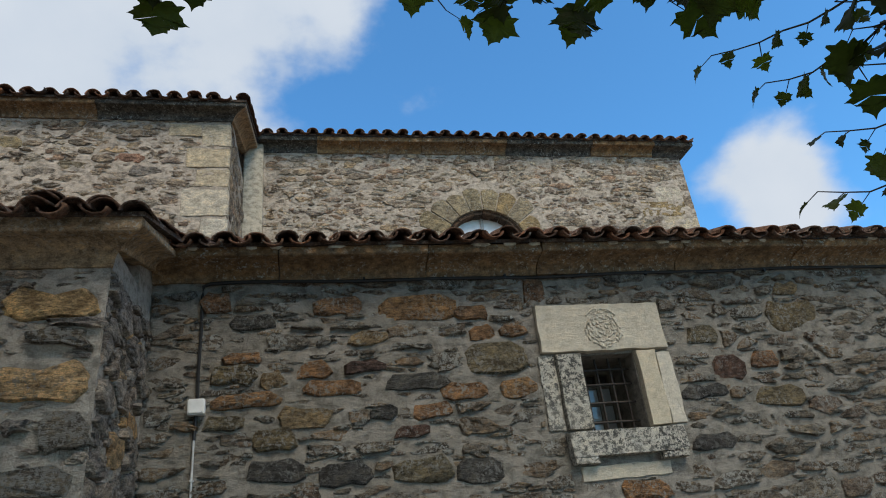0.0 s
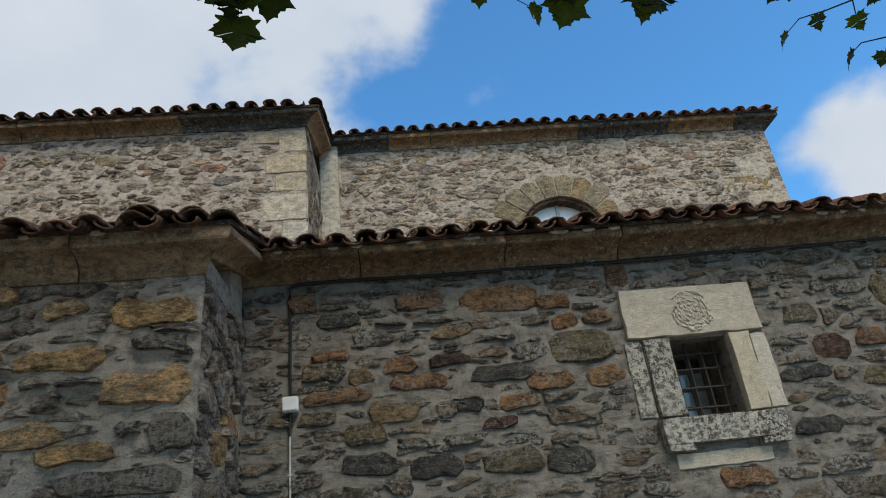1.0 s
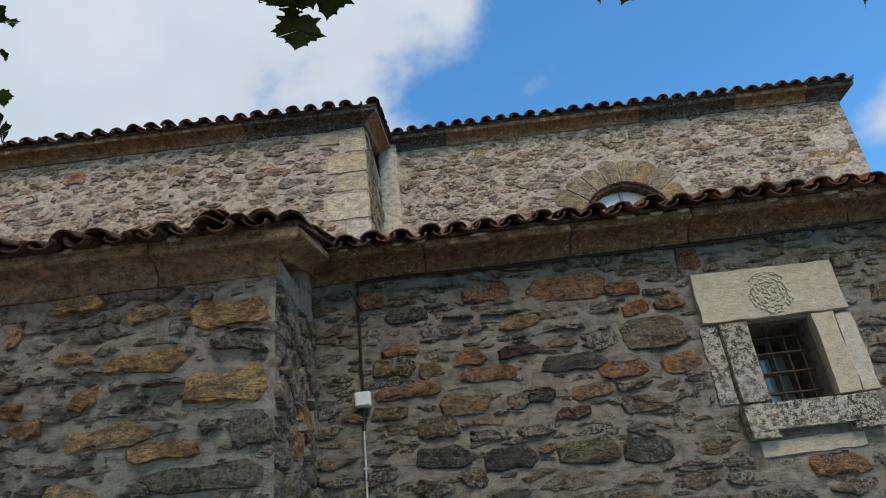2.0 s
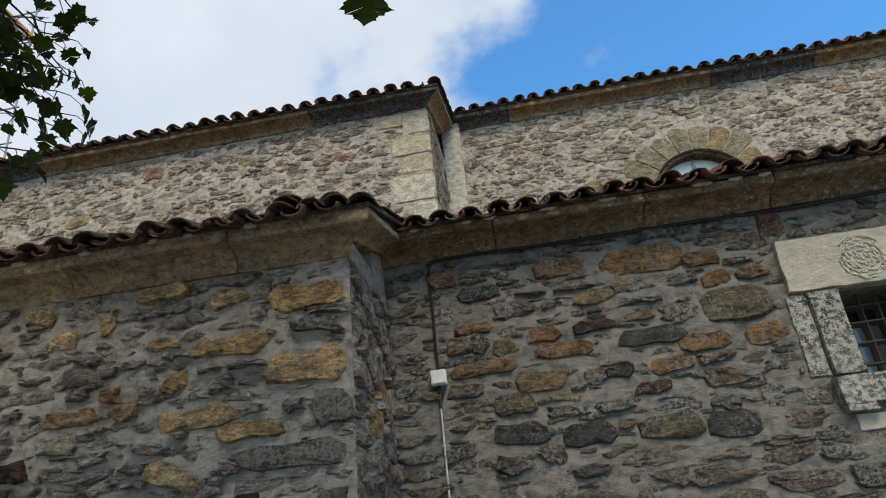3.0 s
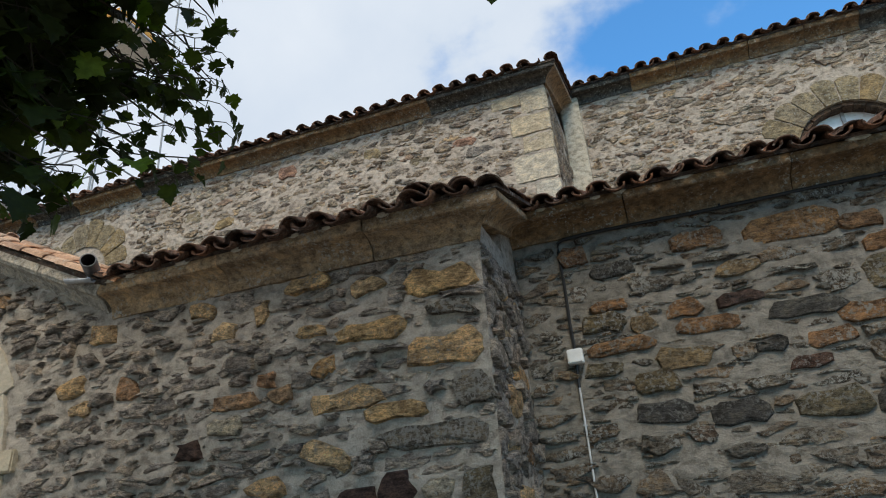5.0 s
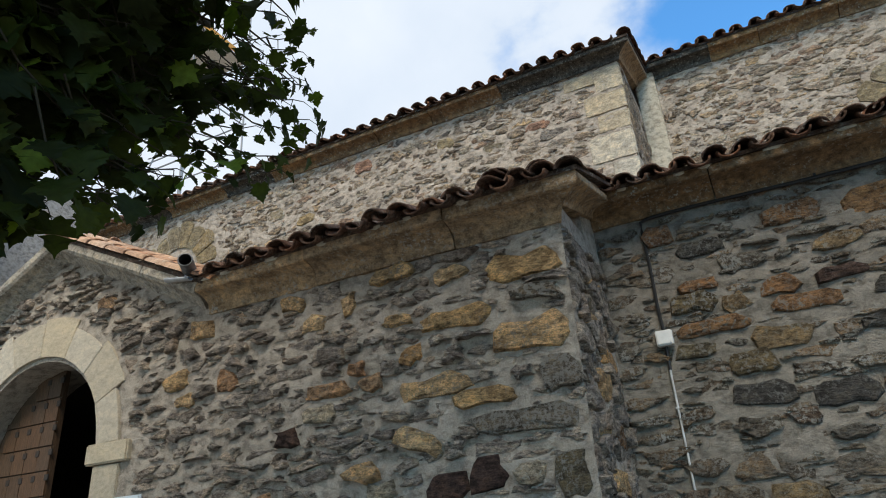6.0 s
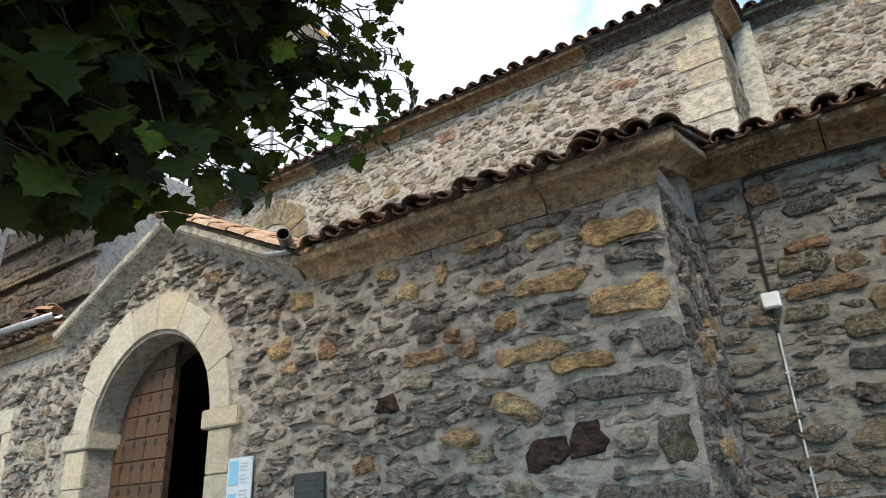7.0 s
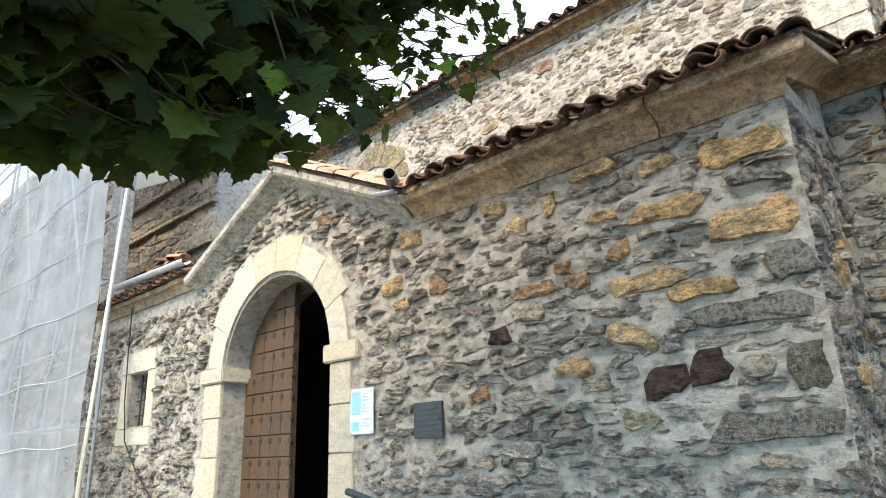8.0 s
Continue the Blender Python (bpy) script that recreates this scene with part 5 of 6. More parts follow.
cable = thing("wall_cable", "thin black cable running under the cornice and down the wall", "cable")
pts = [(-0.745, YA - 0.022, 2.80), (-0.752, YA - 0.02, 3.0), (-0.748, YA - 0.022, 3.3), (-0.752, YA - 0.024, 3.56), (-0.748, YA - 0.03, 3.635), (-0.70, YA - 0.035, 3.652)]
for k in range(46):
    x = -0.55 + 0.2 * k
    pts.append((x, YA - 0.035 - 0.004 * math.sin(3 * x), 3.652 - 0.010 * math.sin(1.1 * x) - 0.005 * math.sin(4.3 * x)))
part("sheath", tube(pts, 0.0125, None, 6), M_CABLE, cable)
for x in (0.4, 1.5, 2.7, 3.8):
    part("clip", box(x - 0.008, x + 0.008, YA - 0.048, YA - 0.01, 3.635, 3.67), M_CABLE, cable)
conduit = thing("wall_conduit", "straight pale grey conduit below the junction box", "conduit")
part("tube", tube([(-0.752, YA - 0.03, 2.56), (-0.752, YA - 0.03, 0.05)], 0.0075, None, 8), M_CONDUIT, conduit)
part("lead", tube([(-0.748, YA - 0.03, 2.71), (-0.752, YA - 0.03, 2.55)], 0.011, None, 8), M_CABLE, conduit)
for z in (2.3, 1.7, 1.1):
    part("clip", box(-0.765, -0.739, YA - 0.040, YA - 0.01, z - 0.006, z + 0.006, None, 0.002), M_CONDUIT, conduit)

sign = thing("notice_sign", "white and blue printed information panel screwed beside the door", "sign")
panel = part("panel", box(-4.715, -4.43, YP - 0.050, YP - 0.038, 1.70, 2.065, None, 0.003), M_PANEL, sign)
part("picture", box(-4.695, -4.585, YP - 0.0535, YP - 0.0502, 1.86, 2.04), M_PANEL_B, panel, "pale blue printed picture")
part("picture", box(-4.695, -4.60, YP - 0.0535, YP - 0.0502, 1.73, 1.80), M_PANEL_B, panel)
for i, (z, w) in enumerate(((2.02, 0.10), (1.995, 0.09), (1.97, 0.10), (1.93, 0.07), (1.905, 0.10), (1.88, 0.09), (1.82, 0.10), (1.79, 0.08), (1.765, 0.10))):
    part("text_bar", box(-4.565, -4.565 + w, YP - 0.053, YP - 0.0502, z - 0.004, z + 0.004), M_CONDUIT, panel)
for x, z in ((-4.70, 2.05), (-4.445, 2.05), (-4.70, 1.715), (-4.445, 1.715)):
    part("bolt", tube([(x, YP - 0.056, z), (x, YP + 0.0, z)], 0.006), M_ZINC, sign)

plaque = thing("wall_plaque", "small dark slate plaque fixed to the rubble wall", "plaque")
slab = part("slab", box(-3.965, -3.67, YP - 0.055, YP - 0.03, 1.64, 1.90, None, 0.004), M_PLAQUE, plaque)
for i, w in enumerate((0.20, 0.16, 0.22, 0.18, 0.12)):
    part("text_bar", box(-3.82 - w / 2, -3.82 + w / 2, YP - 0.058, YP - 0.0552, 1.85 - 0.038 * i, 1.862 - 0.038 * i), M_PLAQUE_T, slab)
for x in (-3.94, -3.695):
    part("bolt", tube([(x, YP - 0.06, 1.77), (x, YP + 0.0, 1.77)], 0.006), M_IRON, plaque)

spout = thing("drain_pipe", "short zinc pipe with a dark open mouth at the valley", "pipe")
bm = bmesh.new()
SA, SB = Vector((-3.91, YP - 0.33, 3.69)), Vector((-4.065, YP - 0.115, 3.675))
d = (SB - SA).normalized()
u = d.cross(Vector((0, 0, 1))).normalized()
w = d.cross(u)
rings = []
for p, rad in ((SA, 0.048), (SA, 0.056), (SA + d * 0.015, 0.058), (SA + d * 0.03, 0.055), (SB, 0.055), (SB, 0.048), (SA + d * 0.2, 0.047)):
    rings.append([bm.verts.new(p + (u * math.cos(2 * math.pi * k / 16) + w * math.sin(2 * math.pi * k / 16)) * rad) for k in range(16)])
for a, b in zip(rings[:5], rings[1:5]):
    for k in range(16):
        bm.faces.new((a[k], a[(k + 1) % 16], b[(k + 1) % 16], b[k]))
part("pipe", bm, M_PIPE, spout, "", True)
# inner sleeve and end disc, coloured as the mouth's shade
bm = bmesh.new()
add_tube(bm, [SA + d * 0.002, SA + d * 0.26], 0.0485, None, 16, False)
bm.faces.new([bm.verts.new(SA + d * 0.25 + (u * math.cos(2 * math.pi * k / 16) + w * math.sin(2 * math.pi * k / 16)) * 0.048) for k in range(16)])
part("lining", bm, M_PIPE_SHADE, spout, "inside of the pipe, its shade painted near-black")


def gutter(name, a, b, rad, label):
    """A half-round gutter between two points."""
    g = thing(name, label, "gutter")
    a, b = Vector(a), Vector(b)
    bm = bmesh.new()
    rows = []
    for p in (a, b):
        rows.append([bm.verts.new(p + Vector((0, -math.cos(t) * rr_, -math.sin(t) * rr_))) for rr_, order in ((rad, 1), (rad - 0.006, -1)) for t in [math.pi * k / 8 for k in range(9)][::order]])
    m = len(rows[0])
    for k in range(m):
        bm.faces.new((rows[0][k], rows[0][(k + 1) % m], rows[1][(k + 1) % m], rows[1][k]))
    bm.faces.new(rows[0][::-1])
    bm.faces.new(rows[1])
    part("trough", bm, M_ZINC, g, "", True)
    for s in (0.15, 0.55, 0.9):
        p = a.lerp(b, s)
        part("bracket", tube([p + Vector((0, rad + 0.05, 0.0)), p + Vector((0, 0, 0.004)), p + Vector((0, -rad, 0.004))], 0.006), M_ZINC, g)
    return g


gutter("gutter", (-9.55, YP - 0.22, 3.86), (-7.55, YP - 0.22, 3.80), 0.06, "pale half-round zinc gutter along the low eave")
gutter("gutter", (-4.20, YP - 0.235, 3.625), (-3.93, YP - 0.245, 3.575), 0.028, "short pale gutter end in the roof valley")

handrail = thing("handrail", "dark metal handrail beside the church door", "handrail")
part("rail", tube([(-3.56, 2.6, 1.335), (-3.2, 2.62, 1.25), (-2.6, 2.66, 0.95)], 0.022), M_PLAQUE, handrail)
part("post", tube([(-2.9, 2.64, 0.0), (-2.9, 2.64, 1.10)], 0.02), M_PLAQUE, handrail)
part("post", tube([(-3.45, 2.61, 0.0), (-3.45, 2.61, 1.30)], 0.02), M_PLAQUE, handrail)

loose_wire = thing("hanging_wire", "thin dark wire hanging down past the small window", "cable")
part("wire", tube([(-9.35, YP - 0.06, 3.55), (-9.32, YP - 0.06, 2.9), (-9.25, YP - 0.07, 2.3), (-9.1, YP - 0.08, 1.8), (-8.7, YP - 0.08, 1.45), (-8.3, YP - 0.08, 1.2), (-7.9, YP - 0.08, 0.9)], 0.009, None, 6), M_CABLE, loose_wire)

lean_pole = thing("leaning_pole", "long thin pale pole leaning by the scaffold", "pole")
part("shaft", tube([(-9.0, 3.02, 0.0), (-8.94, 3.0, 1.37), (-8.74, 3.0, 3.1), (-8.52, 3.0, 4.90)], 0.028, 0.024), M_POLE, lean_pole)
part("end_cap", tube([(-8.52, 3.0, 4.90), (-8.515, 3.0, 4.94)], 0.032), M_PLASTIC, lean_pole)

r = random.Random(3)
for i in range(14):      # tiles stacked loose on the low roof
    stack = tagged(new("stacked_tile", (COVERS + NEW_COVERS)[i % 5]), "loose clay roof tile stacked on the low roof", "roof tile", "tiles stacked on the roof")
    stack.matrix_world = pose(-9.05 + 0.20 * (i % 5) + r.uniform(-0.05, 0.05), YP + 0.10 + 0.05 * (i % 3), 3.92 + 0.095 * (i // 5) + 0.02 * (i % 2), 12, r.uniform(-10, 10), 75 + r.uniform(-25, 25))

# ---- tower under repair behind the porch ----
TX0, TX1, TY = -30.0, -11.2, 5.6
tower = tagged(link_mesh("wall_tower", box(TX0, TX1, TY, TY + 6, 0, 8.1), M_MORTAR_P), "brown stone tower wall under repair with pale ledges", "wall", kind="structure")
for z in (5.35, 6.15, 6.9, 7.9):
    part("ledge", box(TX0, TX1 + 0.06, TY - 0.10, TY + 0.02, z, z + 0.09, None, 0.01), M_SAND, tower)
tower_polys = rubble(-24, TX1, 0.6, 8.05, 0.52, 0.20, 0.035, 51)
lay_stones(tower_polys, tower, facing_front(TY), (M_PORCH, M_PORCH_J), 0.03, 52, (-12, 6), 0.01, 60)


def scaffold(name, x0, x1, y0, y1, z0, z1, bay, lift, label, boarded=0):
    s = thing(name, label, "scaffold")
    nx = max(1, round((x1 - x0) / bay))
    nz = max(1, int((z1 - z0) / lift))
    for i in range(nx + 1):
        for y in (y0, y1):
            x = x0 + (x1 - x0) * i / nx
            part("standard", tube([(x, y, z0), (x, y, z1 + 0.9)], 0.024), M_TUBE, s)
    for k in range(1, nz + 1):
        z = z0 + lift * k
        for y in (y0, y1):
            for dz in (0.0, 1.0):
                part("ledger", tube([(x0 - 0.1, y, z + dz), (x1 + 0.1, y, z + dz)], 0.02), M_TUBE, s)
        for i in range(nx + 1):
            x = x0 + (x1 - x0) * i / nx
            part("transom", tube([(x, y0, z), (x, y1, z)], 0.02), M_TUBE, s)
        if k == boarded:
            part("deck", box(x0, x1, y0 + 0.05, y1 - 0.05, z + 0.02, z + 0.06), M_POLE, s)
            part("toe_board", box(x0, x1, y0 - 0.03, y0 + 0.0, z + 0.05, z + 0.22, None, 0.004), M_YELLOW, s, "orange toe board")
            part("toe_board", box(x1 + 0.02, x1 + 0.05, y0, y1, z + 0.05, z + 0.22, None, 0.004), M_YELLOW, s, "orange toe board")
    for i in range(nx):
        xa, xb = x0 + (x1 - x0) * i / nx, x0 + (x1 - x0) * (i + 1) / nx
        part("brace", tube([(xa, y0 - 0.03, z0 + 0.2), (xb, y0 - 0.03, z0 + lift * min(2, nz))], 0.02), M_TUBE, s)
        part("brace", tube([(xb, y0 - 0.03, z0 + lift * max(0, nz - 2)), (xa, y0 - 0.03, z0 + lift * nz)], 0.02), M_TUBE, s)
    return s


scaffold("scaffold", -15.2, -11.02, 9.1, 10.92, 8.1, 16.2, 2.1, 2.0, "galvanised tube scaffold with orange toe boards above the roof", 3)
scaffold("scaffold", -18.0, -9.75, 3.0, 3.4, 0.0, 8.2, 2.1, 2.0, "galvanised tube scaffold wrapped in white netting")


def net(name, grid, label):
    """A hanging sheet of netting; grid(s, t) gives its points."""
    nu, nv = 40, 40
    verts = [grid(i / nu, j / nv) for j in range(nv + 1) for i in range(nu + 1)]
    faces = [(j * (nu + 1) + i, j * (nu + 1) + i + 1, (j + 1) * (nu + 1) + i + 1, (j + 1) * (nu + 1) + i) for j in range(nv) for i in range(nu)]
    me = bpy.data.meshes.new(name)
    me.from_pydata(verts, [], faces)
    me.materials.append(M_NET_T if "tower" in name else M_NET)
    me.polygons.foreach_set("use_smooth", [True] * len(faces))
    return tagged(new(name, me), label, "netting")


def sway(x, z, k):
    return 0.10 * noise.noise(Vector((x * 0.9, z * 0.45, k))) + 0.012 * noise.noise(Vector((x * 3, z * 1.2, k + 5)))


scaffold_net = net("scaffold_net", lambda s, t: (-20.5 + 11.65 * s + s * (0.04 * math.sin(11 * t) + 0.10 * t), 2.88 + sway(-20 + 11 * s, 8 * t, 1), 0.1 + 8.3 * t), "translucent white netting hung on the scaffold")
for z in (0.9, 1.75, 2.6, 3.45, 4.3, 5.15, 6.0):      # hems where one width laps the next
    t = (z - 0.1) / 8.3
    x_end = -20.5 + 11.65 + 0.04 * math.sin(11 * t) + 0.10 * t
    pts = [(-18 + (x_end + 18) * k / 30, 2.865 + sway(-18 + (x_end + 18) * k / 30, z, 1), z + 0.02 * math.sin(k * 0.8 + z)) for k in range(31)]
    part("hem", tube(pts, 0.007, 0.006, 5), M_HEM, scaffold_net)
net("tower_net", lambda s, t: (-16.8 + 6.0 * s + 0.15 * math.sin(7 * t), 5.1 + sway(-16 + 6 * s, 5 * t, 2), 6.9 + 3.4 * t + 0.25 * math.sin(5 * s)), "grey-white netting draped over the tower")

# far hillside beyond the church
bm = bmesh.new()
cols, rows_ = 60, 8
grid = []
for j in range(rows_ + 1):
    for i in range(cols + 1):
        a = math.pi * (0.05 + 0.95 * i / cols)
        rad = 260 + 25 * j
        z = 62 * (j / rows_) ** 0.9 * (0.75 + 0.45 * noise.noise(Vector((math.cos(a) * 2.3, math.sin(a) * 2.3, j * 0.25)))) - 2
        grid.append(bm.verts.new((rad * math.cos(a), rad * math.sin(a), z)))
for j in range(rows_):
    for i in range(cols):
        k = j * (cols + 1) + i
        bm.faces.new((grid[k], grid[k + 1], grid[k + cols + 2], grid[k + cols + 1]))
tagged(link_mesh("backdrop", bm, M_HILL, None, "", True), "distant grey-green hills", "hill", kind="structure")


# ---- the plane tree over the camera ----
def leaf_shape(seed):
    """Points and faces of one lobed plane leaf, tip along +y, stalk at the origin."""
    r = random.Random(seed)
    lobes = [(0.03, 0.0), (0.22, -0.13), (0.36, -0.02), (0.60, -0.04), (0.47, 0.14), (0.52, 0.25), (0.74, 0.45), (0.56, 0.50), (0.50, 0.62), (0.36, 0.59), (0.33, 0.68), (0.31, 0.84), (0.15, 0.90), (0.0, 1.12)]
    half = []
    for (ax, ay), (bx, by) in zip(lobes, lobes[1:]):
        half += [(ax, ay), (ax * 0.55 + bx * 0.45 - 0.035 * r.uniform(0.4, 1.3), ay * 0.55 + by * 0.45 - 0.02)]
    half.append(lobes[-1])
    half = [(max(0.0, x) * r.uniform(0.93, 1.07), y + r.uniform(-0.02, 0.02)) for x, y in half]
    pts = half + [(-x * r.uniform(0.92, 1.08), y) for x, y in half[::-1][1:]]
    curl, fold = r.uniform(0.1, 0.35), r.uniform(0.05, 0.3)
    verts = [(x, y, fold * abs(x) - curl * (y - 0.3) ** 2 + 0.04 * math.sin(9 * x + 7 * y)) for x, y in pts]
    mid = [(0, 0.14, 0.0), (0, 0.42, -0.02), (0, 0.72, -curl * 0.15)]
    n = len(verts)
    verts += mid
    faces = []
    for i in range(n):
        j = (i + 1) % n
        y = (verts[i][1] + verts[j][1]) / 2
        faces.append((i, j, n + (0 if y < 0.2 else 1 if y < 0.58 else 2)))
    near = {(k, sg): min(range(n), key=lambda i: abs(verts[i][1] - (0.2, 0.58)[k]) + (0 if verts[i][0] * sg > 0 else 9)) for k in (0, 1) for sg in (1, -1)}
    faces += [(n + k, n + k + 1, near[k, sg]) for k in (0, 1) for sg in (1, -1)]
    for q, (a, b, c) in enumerate(faces):     # all faces look the same way
        if (verts[b][0] - verts[a][0]) * (verts[c][1] - verts[a][1]) < (verts[c][0] - verts[a][0]) * (verts[b][1] - verts[a][1]):
            faces[q] = (a, c, b)
    return verts, faces


SHAPES = [leaf_shape(s) for s in range(6)]
LEAVES = []
for v, f in SHAPES:
    me = bpy.data.meshes.new("leaf")
    me.from_pydata(v, [], f)
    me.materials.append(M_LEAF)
    me.polygons.foreach_set("use_smooth", [True] * len(f))
    LEAVES.append(me)

tree = thing("plane_tree", "leafy plane tree with dark green lobed leaves overhead", "tree")
bm = bmesh.new()
add_tube(bm, [(-2.7, -2.4, -0.1), (-2.68, -2.35, 0.25), (-2.6, -2.25, 1.2), (-2.5, -2.1, 2.3), (-2.42, -1.9, 3.0)], 0.30, 0.17, 14)
trunk = part("trunk", bm, M_BARK, tree, "mottled grey plane trunk", True)
BOUGHS = [
    [(-2.45, -1.95, 2.9), (-2.5, -1.2, 3.4), (-2.3, -0.4, 3.6), (-2.05, 0.4, 3.55), (-1.9, 1.0, 3.45), (-1.75, 1.4, 3.45)],
    [(-2.4, -1.9, 2.95), (-1.4, -1.1, 3.9), (-0.4, -0.2, 4.2), (0.3, 0.4, 4.0), (0.8, 0.8, 3.7), (1.2, 0.95, 3.4)],
    [(-1.4, -1.1, 3.9), (0.2, -0.7, 4.4), (1.4, 0.0, 4.1), (1.9, 0.6, 3.5), (1.95, 0.95, 3.0)],
    [(-2.4, -1.9, 3.0), (-2.6, -2.0, 4.5), (-2.2, -2.2, 6.0), (-1.8, -2.1, 7.2)],
    [(-2.5, -1.2, 3.4), (-3.3, -0.5, 4.2), (-3.9, 0.1, 4.6), (-4.3, 0.5, 4.6)],
    [(-2.3, -2.0, 4.0), (-0.8, -2.4, 5.2), (0.8, -2.2, 5.8), (2.0, -1.8, 5.9)],
    [(-2.4, -2.1, 4.6), (-1.7, -1.3, 5.6), (-1.1, -0.5, 6.4), (-0.8, 0.1, 6.9)],
    [(-2.5, -2.0, 4.2), (-3.4, -1.4, 5.4), (-4.0, -0.8, 6.2), (-4.5, -0.3, 6.6)]]
for L in BOUGHS:
    bm = bmesh.new()
    add_tube(bm, L, 0.075, 0.014, 9)
    part("limb", bm, M_BARK, tree, "", True)
crown_v, crown_f = [], []
lr = random.Random(19)
single_count = [0]


def put_leaf(p, size, heading, droop, roll, single):
    m = Matrix.Translation(p) @ pose(0, 0, 0, 0, 0, heading) @ pose(0, 0, 0, -droop, roll, 0) @ Matrix.Diagonal((size, size, size, 1))
    k = lr.randrange(6)
    if single and single_count[0] < 330:
        single_count[0] += 1
        ob = new("leaf", LEAVES[k])
        ob.matrix_world = m
        ob.parent = tree
    else:
        base = len(crown_v)
        crown_v.extend(m @ Vector(v) for v in SHAPES[k][0])
        crown_f.extend(tuple(base + i for i in f) for f in SHAPES[k][1])


twigs = bmesh.new()


def twig(a, b, step, lo, hi, single=True, sag=0.05, face=False):
    """A thin twig from a to b with alternate stalked leaves that hang from it."""
    a, b = Vector(a), Vector(b)
    n = max(3, int((b - a).length / step))
    side = (b - a).cross(Vector((0, 0, 1))).normalized()
    pts = [a.lerp(b, i / n) + Vector((0, 0, -sag * math.sin(math.pi * i / n) + lr.uniform(-0.01, 0.01))) + side * lr.uniform(-0.012, 0.012) for i in range(n + 1)]
    add_tube(twigs, pts, 0.0045, 0.0018, 5)
    for i, p in enumerate(pts[1:], 1):
        way = pts[i] - pts[i - 1]
        head = math.degrees(math.atan2(way.y, way.x)) - 90 + (55 if i % 2 else -55) * (i < n) + lr.uniform(-35, 35)
        if face:
            head = math.degrees(math.atan2(p.y, p.x + 0.25)) - 90 + lr.choice((0, 180)) + lr.uniform(-60, 60)
        stalk = Vector((-math.sin(radians(head)), math.cos(radians(head)), -0.6)).normalized() * lr.uniform(0.03, 0.06)
        add_tube(twigs, [p, p + stalk * 0.6, p + stalk], 0.0018, 0.0014, 4)
        put_leaf(p + stalk, lr.uniform(lo, hi), head, lr.uniform(25, 85) if face else lr.uniform(35, 95), lr.uniform(-30, 30), single)


# sprays that hang at the upper edge of the view
for a, b, s, lo, hi in (((-0.25, 1.02, 3.30), (-0.36, 1.32, 3.10), 0.075, 0.07, 0.11), ((-0.45, 1.0, 3.28), (-0.46, 1.30, 3.09), 0.08, 0.09, 0.13),
                        ((0.20, 1.20, 3.42), (0.42, 1.47, 3.22), 0.06, 0.06, 0.09), ((0.50, 1.10, 3.42), (0.62, 1.44, 3.20), 0.07, 0.09, 0.13),
                        ((0.75, 1.05, 3.40), (0.84, 1.36, 3.17), 0.07, 0.09, 0.13), ((0.95, 1.0, 3.30), (1.05, 1.27, 3.10), 0.07, 0.08, 0.12),
                        ((1.10, 0.95, 3.25), (1.18, 1.20, 3.06), 0.07, 0.09, 0.12),
                        ((1.62, 1.02, 2.98), (1.22, 1.37, 2.99), 0.06, 0.035, 0.06), ((1.66, 1.05, 2.90), (1.36, 1.36, 2.87), 0.06, 0.035, 0.07),
                        ((1.72, 1.05, 2.80), (1.50, 1.18, 2.80), 0.055, 0.08, 0.12), ((1.68, 1.0, 2.92), (1.46, 1.12, 2.86), 0.05, 0.08, 0.13), ((1.62, 0.95, 2.98), (1.42, 1.10, 2.93), 0.05, 0.08, 0.12),
                        ((1.85, 1.18, 2.72), (1.56, 1.42, 2.75), 0.06, 0.035, 0.06), ((1.86, 1.15, 2.66), (1.62, 1.30, 2.62), 0.06, 0.06, 0.10),
                        ((1.88, 1.30, 2.58), (1.56, 1.53, 2.60), 0.06, 0.035, 0.065), ((1.70, 1.02, 2.86), (1.58, 1.16, 2.72), 0.05, 0.08, 0.13),
                        ((-0.82, 0.93, 3.27), (-0.88, 1.14, 3.12), 0.08, 0.06, 0.085), ((-1.0, 0.9, 3.24), (-1.02, 1.12, 3.11), 0.07, 0.06, 0.09), ((-1.2, 0.95, 3.24), (-1.22, 1.16, 3.14), 0.07, 0.07, 0.10)):
    twig(a, Vector(b) - Vector((0, 0, 0.05)), s, lo, hi, face=hi > 0.08)
    if hi > 0.08:
        twig(Vector(a) + Vector((0.06, -0.05, 0.03)), Vector(b) + Vector((0.11, -0.06, 0.01)), s, lo * 0.9, hi * 0.95, face=True)

# the dense drooping mass beside the porch
HULL = [Vector(p) for p in ((-2.35, -0.15, 2.21), (-2.2, 0.30, 2.29), (-2.1, 0.70, 2.43), (-2.02, 0.95, 2.51), (-1.93, 1.20, 2.60), (-1.85, 1.48, 2.85), (-1.78, 1.68, 3.10), (-1.70, 1.84, 3.26))]
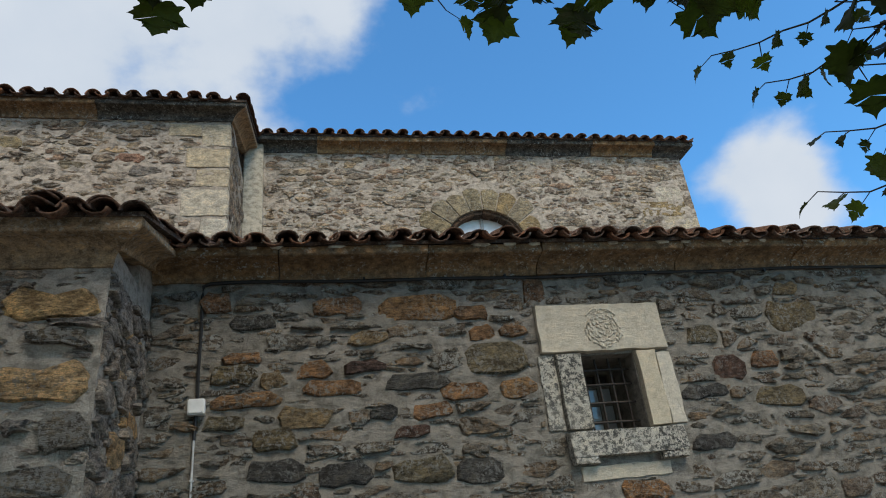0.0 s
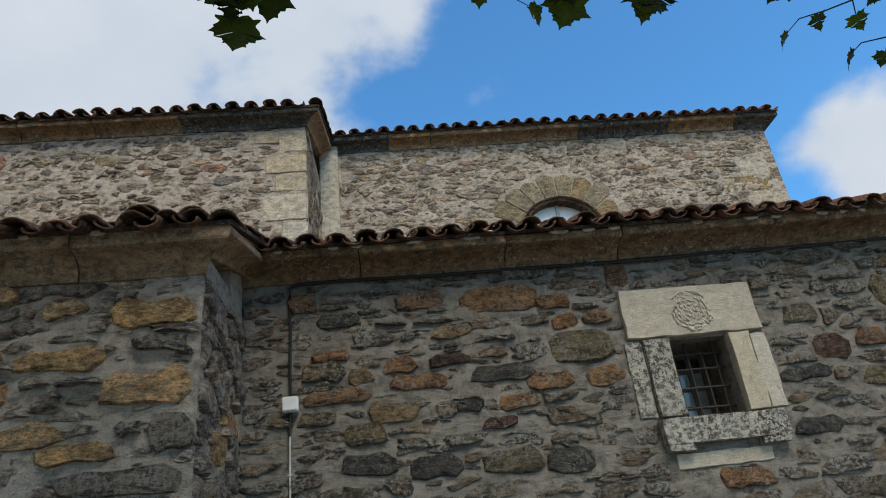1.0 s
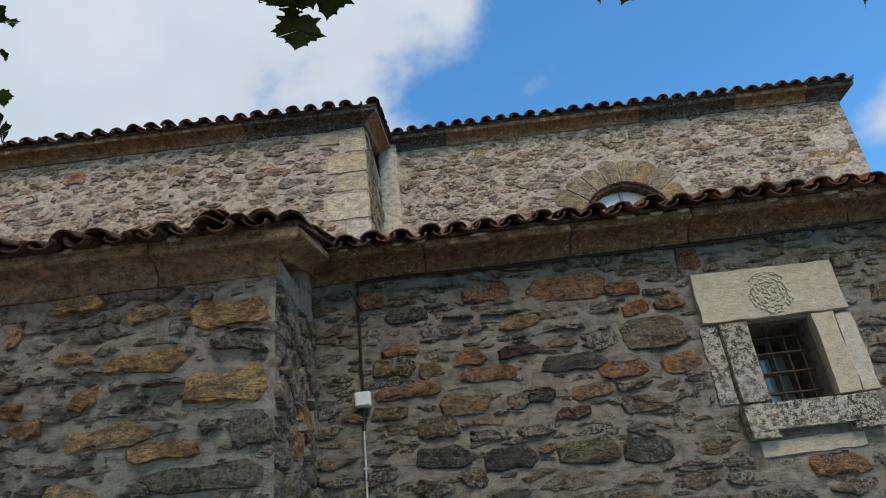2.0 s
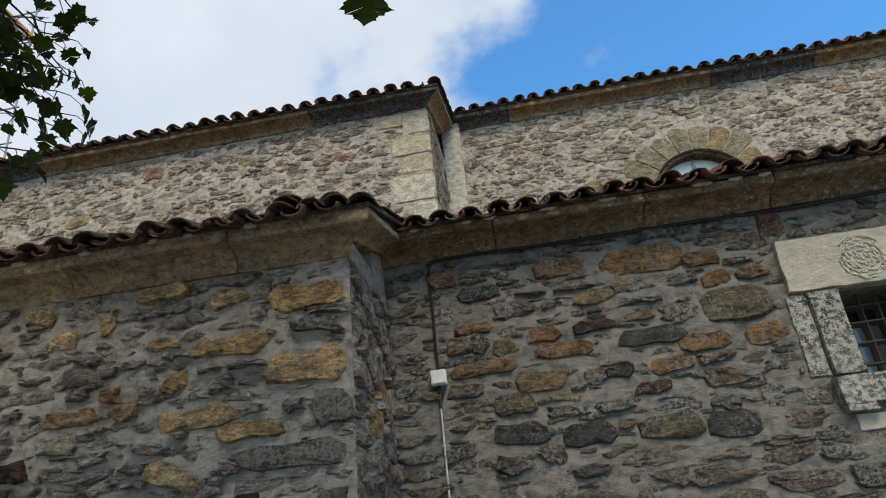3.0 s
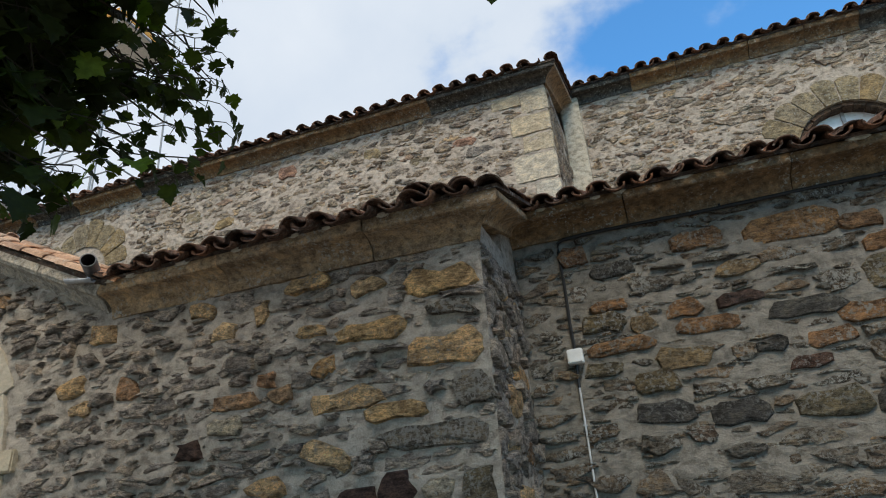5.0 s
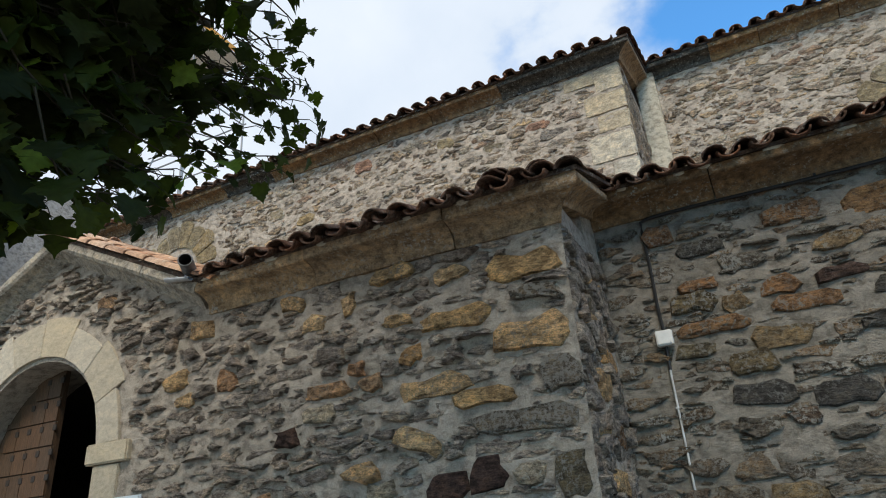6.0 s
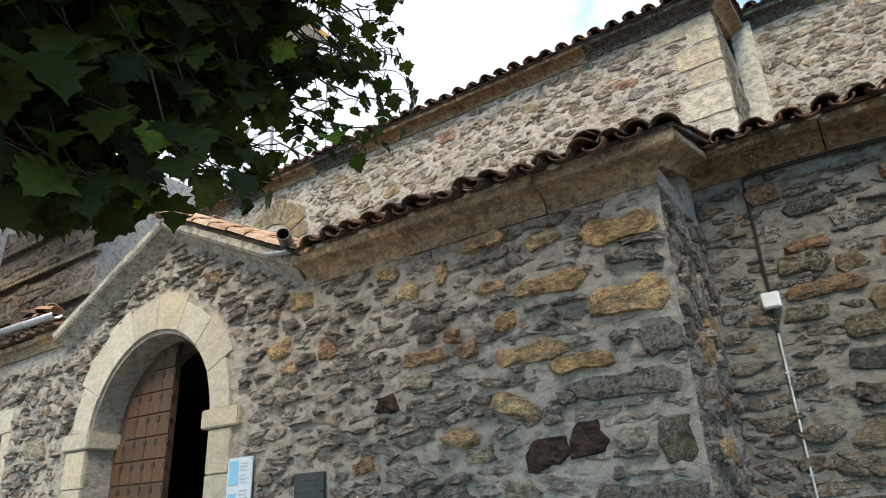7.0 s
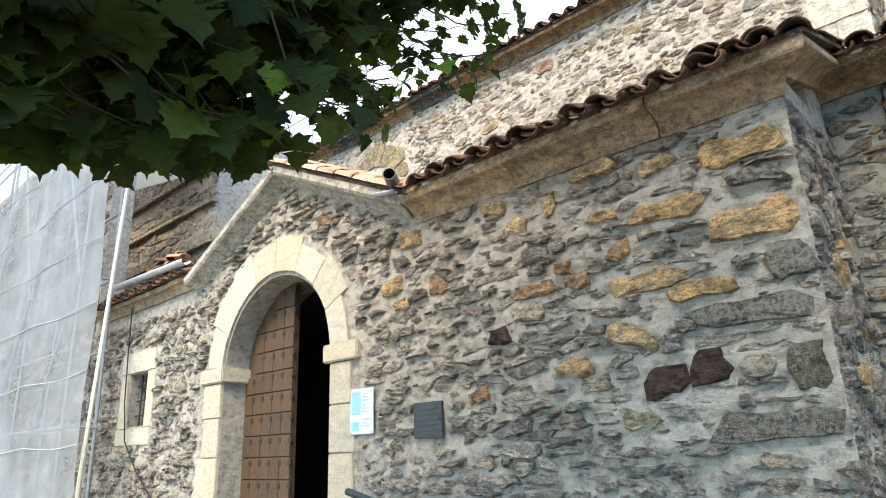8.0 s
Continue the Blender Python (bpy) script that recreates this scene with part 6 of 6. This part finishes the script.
for i in range(400):
    s = lr.random() ** 1.1 * 4.5
    k = int(s)
    low = HULL[k].lerp(HULL[k + 1], s - k)
    up = lr.random() ** 1.6 * (2.1 if s < 1.5 else 1.5 if s < 3.5 else 1.0 if s < 4.8 else 0.45)
    deep = lr.uniform(-0.25, 0.45)
    out = (low - Vector((-0.25, 0, 1.57))).normalized()
    end = low + Vector((0, 0, up + 0.03)) + out * deep
    if s > 2.4 and noise.noise(end * 2.3) > 0.22:      # gaps between the sprays
        continue
    start = end + Vector((lr.uniform(-0.28, 0.12), lr.uniform(-0.40, -0.12), lr.uniform(0.08, 0.30)))
    big = 0.138 if s < 3.6 else 0.108
    twig(start, end, 0.10, big * 0.65, big * 1.05, single=deep < 0.15, face=True)
for i in range(45):
    end = Vector((lr.uniform(-2.25, -1.75), lr.uniform(-0.1, 0.5), lr.uniform(2.5, 3.2)))
    twig(end + Vector((lr.uniform(-0.2, 0.1), lr.uniform(-0.3, -0.1), lr.uniform(0.05, 0.25))), end, 0.10, 0.12, 0.19, single=False, face=True)
for i in range(14):     # lighter leaves among the dark ones, sunlight put into their colour
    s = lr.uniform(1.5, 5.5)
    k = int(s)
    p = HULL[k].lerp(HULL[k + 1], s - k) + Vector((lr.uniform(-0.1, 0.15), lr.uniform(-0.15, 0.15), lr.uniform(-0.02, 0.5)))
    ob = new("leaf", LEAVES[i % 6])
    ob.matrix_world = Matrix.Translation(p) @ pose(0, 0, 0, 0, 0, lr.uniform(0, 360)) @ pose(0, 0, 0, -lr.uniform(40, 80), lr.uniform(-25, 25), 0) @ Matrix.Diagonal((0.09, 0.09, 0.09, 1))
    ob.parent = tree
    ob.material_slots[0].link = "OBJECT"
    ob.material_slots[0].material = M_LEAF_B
# thin young shoots at the rim
for i in range(46):
    s = 4.2 + 2.79 * lr.random()
    k = min(int(s), len(HULL) - 2)
    end = HULL[k].lerp(HULL[k + 1], s - k) + Vector((lr.uniform(-0.04, 0.10), lr.uniform(-0.05, 0.12), lr.uniform(0.0, 0.50)))
    twig(end + Vector((lr.uniform(-0.20, 0.0), lr.uniform(-0.34, -0.15), lr.uniform(0.0, 0.14))), end, 0.065, 0.035, 0.075, face=lr.random() < 0.6)
for a, b in (((-1.80, 1.45, 3.18), (-1.66, 1.88, 3.22)), ((-1.75, 1.35, 3.28), (-1.60, 1.72, 3.36)), ((-1.70, 1.25, 3.38), (-1.56, 1.62, 3.46)), ((-1.85, 1.5, 3.06), (-1.70, 1.90, 3.12)), ((-1.7, 1.5, 3.3), (-1.62, 1.80, 3.30)),
             ((-1.62, 1.2, 3.46), (-1.46, 1.50, 3.44)), ((-1.82, 1.4, 2.98), (-1.74, 1.80, 3.00))):
    twig(a, b, 0.05, 0.035, 0.075)
# the crown overhead
for i in range(300):
    L = lr.choice(BOUGHS)
    k = lr.randrange(1, len(L) - 1)
    base = Vector(L[k]).lerp(Vector(L[k + 1]), lr.random())
    end = base + Vector((lr.uniform(-1.3, 1.3), lr.uniform(-1.5, 0.5), lr.uniform(0.1, 1.3)))
    rise = (end.z - 1.6) / max(0.2, math.hypot(end.x, end.y)) if end.y > 0 else 9
    if rise < 1.35 or end.z < 3.4:
        continue
    twig(base, end, 0.13, 0.13, 0.21, single=False)
for i in range(170):    # unseen thick foliage, added above the drooping mass to shade it
    end = Vector((lr.uniform(-3.6, -1.3), lr.uniform(-1.3, 0.9), lr.uniform(3.2, 5.0)))
    if (end.z - 1.57) < 1.08 * math.hypot(end.x + 0.25, end.y):
        continue
    twig(end + Vector((lr.uniform(-0.4, 0.1), lr.uniform(-0.4, 0.0), lr.uniform(-0.1, 0.3))), end, 0.12, 0.15, 0.22, single=False)
for i in range(230):    # the mass above the thin shoots
    v = Vector((lr.gauss(0, 1), lr.gauss(0, 1), lr.gauss(0, 1))).normalized() * lr.random() ** 0.4
    end = Vector((-2.12 + 0.50 * v.x, 1.08 + 0.50 * v.y, 3.40 + 0.58 * v.z))
    if end.x > -2.15 and noise.noise(end * 2.9) > 0.22:
        continue
    twig(end + Vector((lr.uniform(-0.25, 0.0), lr.uniform(-0.35, -0.1), lr.uniform(0.05, 0.25))), end, 0.09, 0.085, 0.14, single=False, face=True)
for i in range(330):    # unseen high crown, added to shade the porch
    a, q = lr.uniform(0, 2 * math.pi), math.sqrt(lr.random())
    end = Vector((-0.7 + 2.2 * q * math.cos(a), -0.9 + 2.2 * q * math.sin(a), 6.2 + lr.uniform(-1.3, 1.5)))
    if end.y > -0.3 and (end.z - 1.6) / max(0.2, math.hypot(end.x, end.y)) < 1.6:
        continue
    twig(end + Vector((lr.uniform(-0.5, 0.2), lr.uniform(-0.6, 0.1), lr.uniform(-0.4, 0.1))), end, 0.13, 0.16, 0.24, single=False)
tagged(part("twig_work", twigs, M_TWIG, tree, "thin green-brown twigs"), kind="stuff")
me = bpy.data.meshes.new("crown")
me.from_pydata(crown_v, [], crown_f)
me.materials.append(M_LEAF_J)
me.polygons.foreach_set("use_smooth", [True] * len(crown_f))
crown = tagged(new("crown", me), kind="stuff")
crown.parent = tree
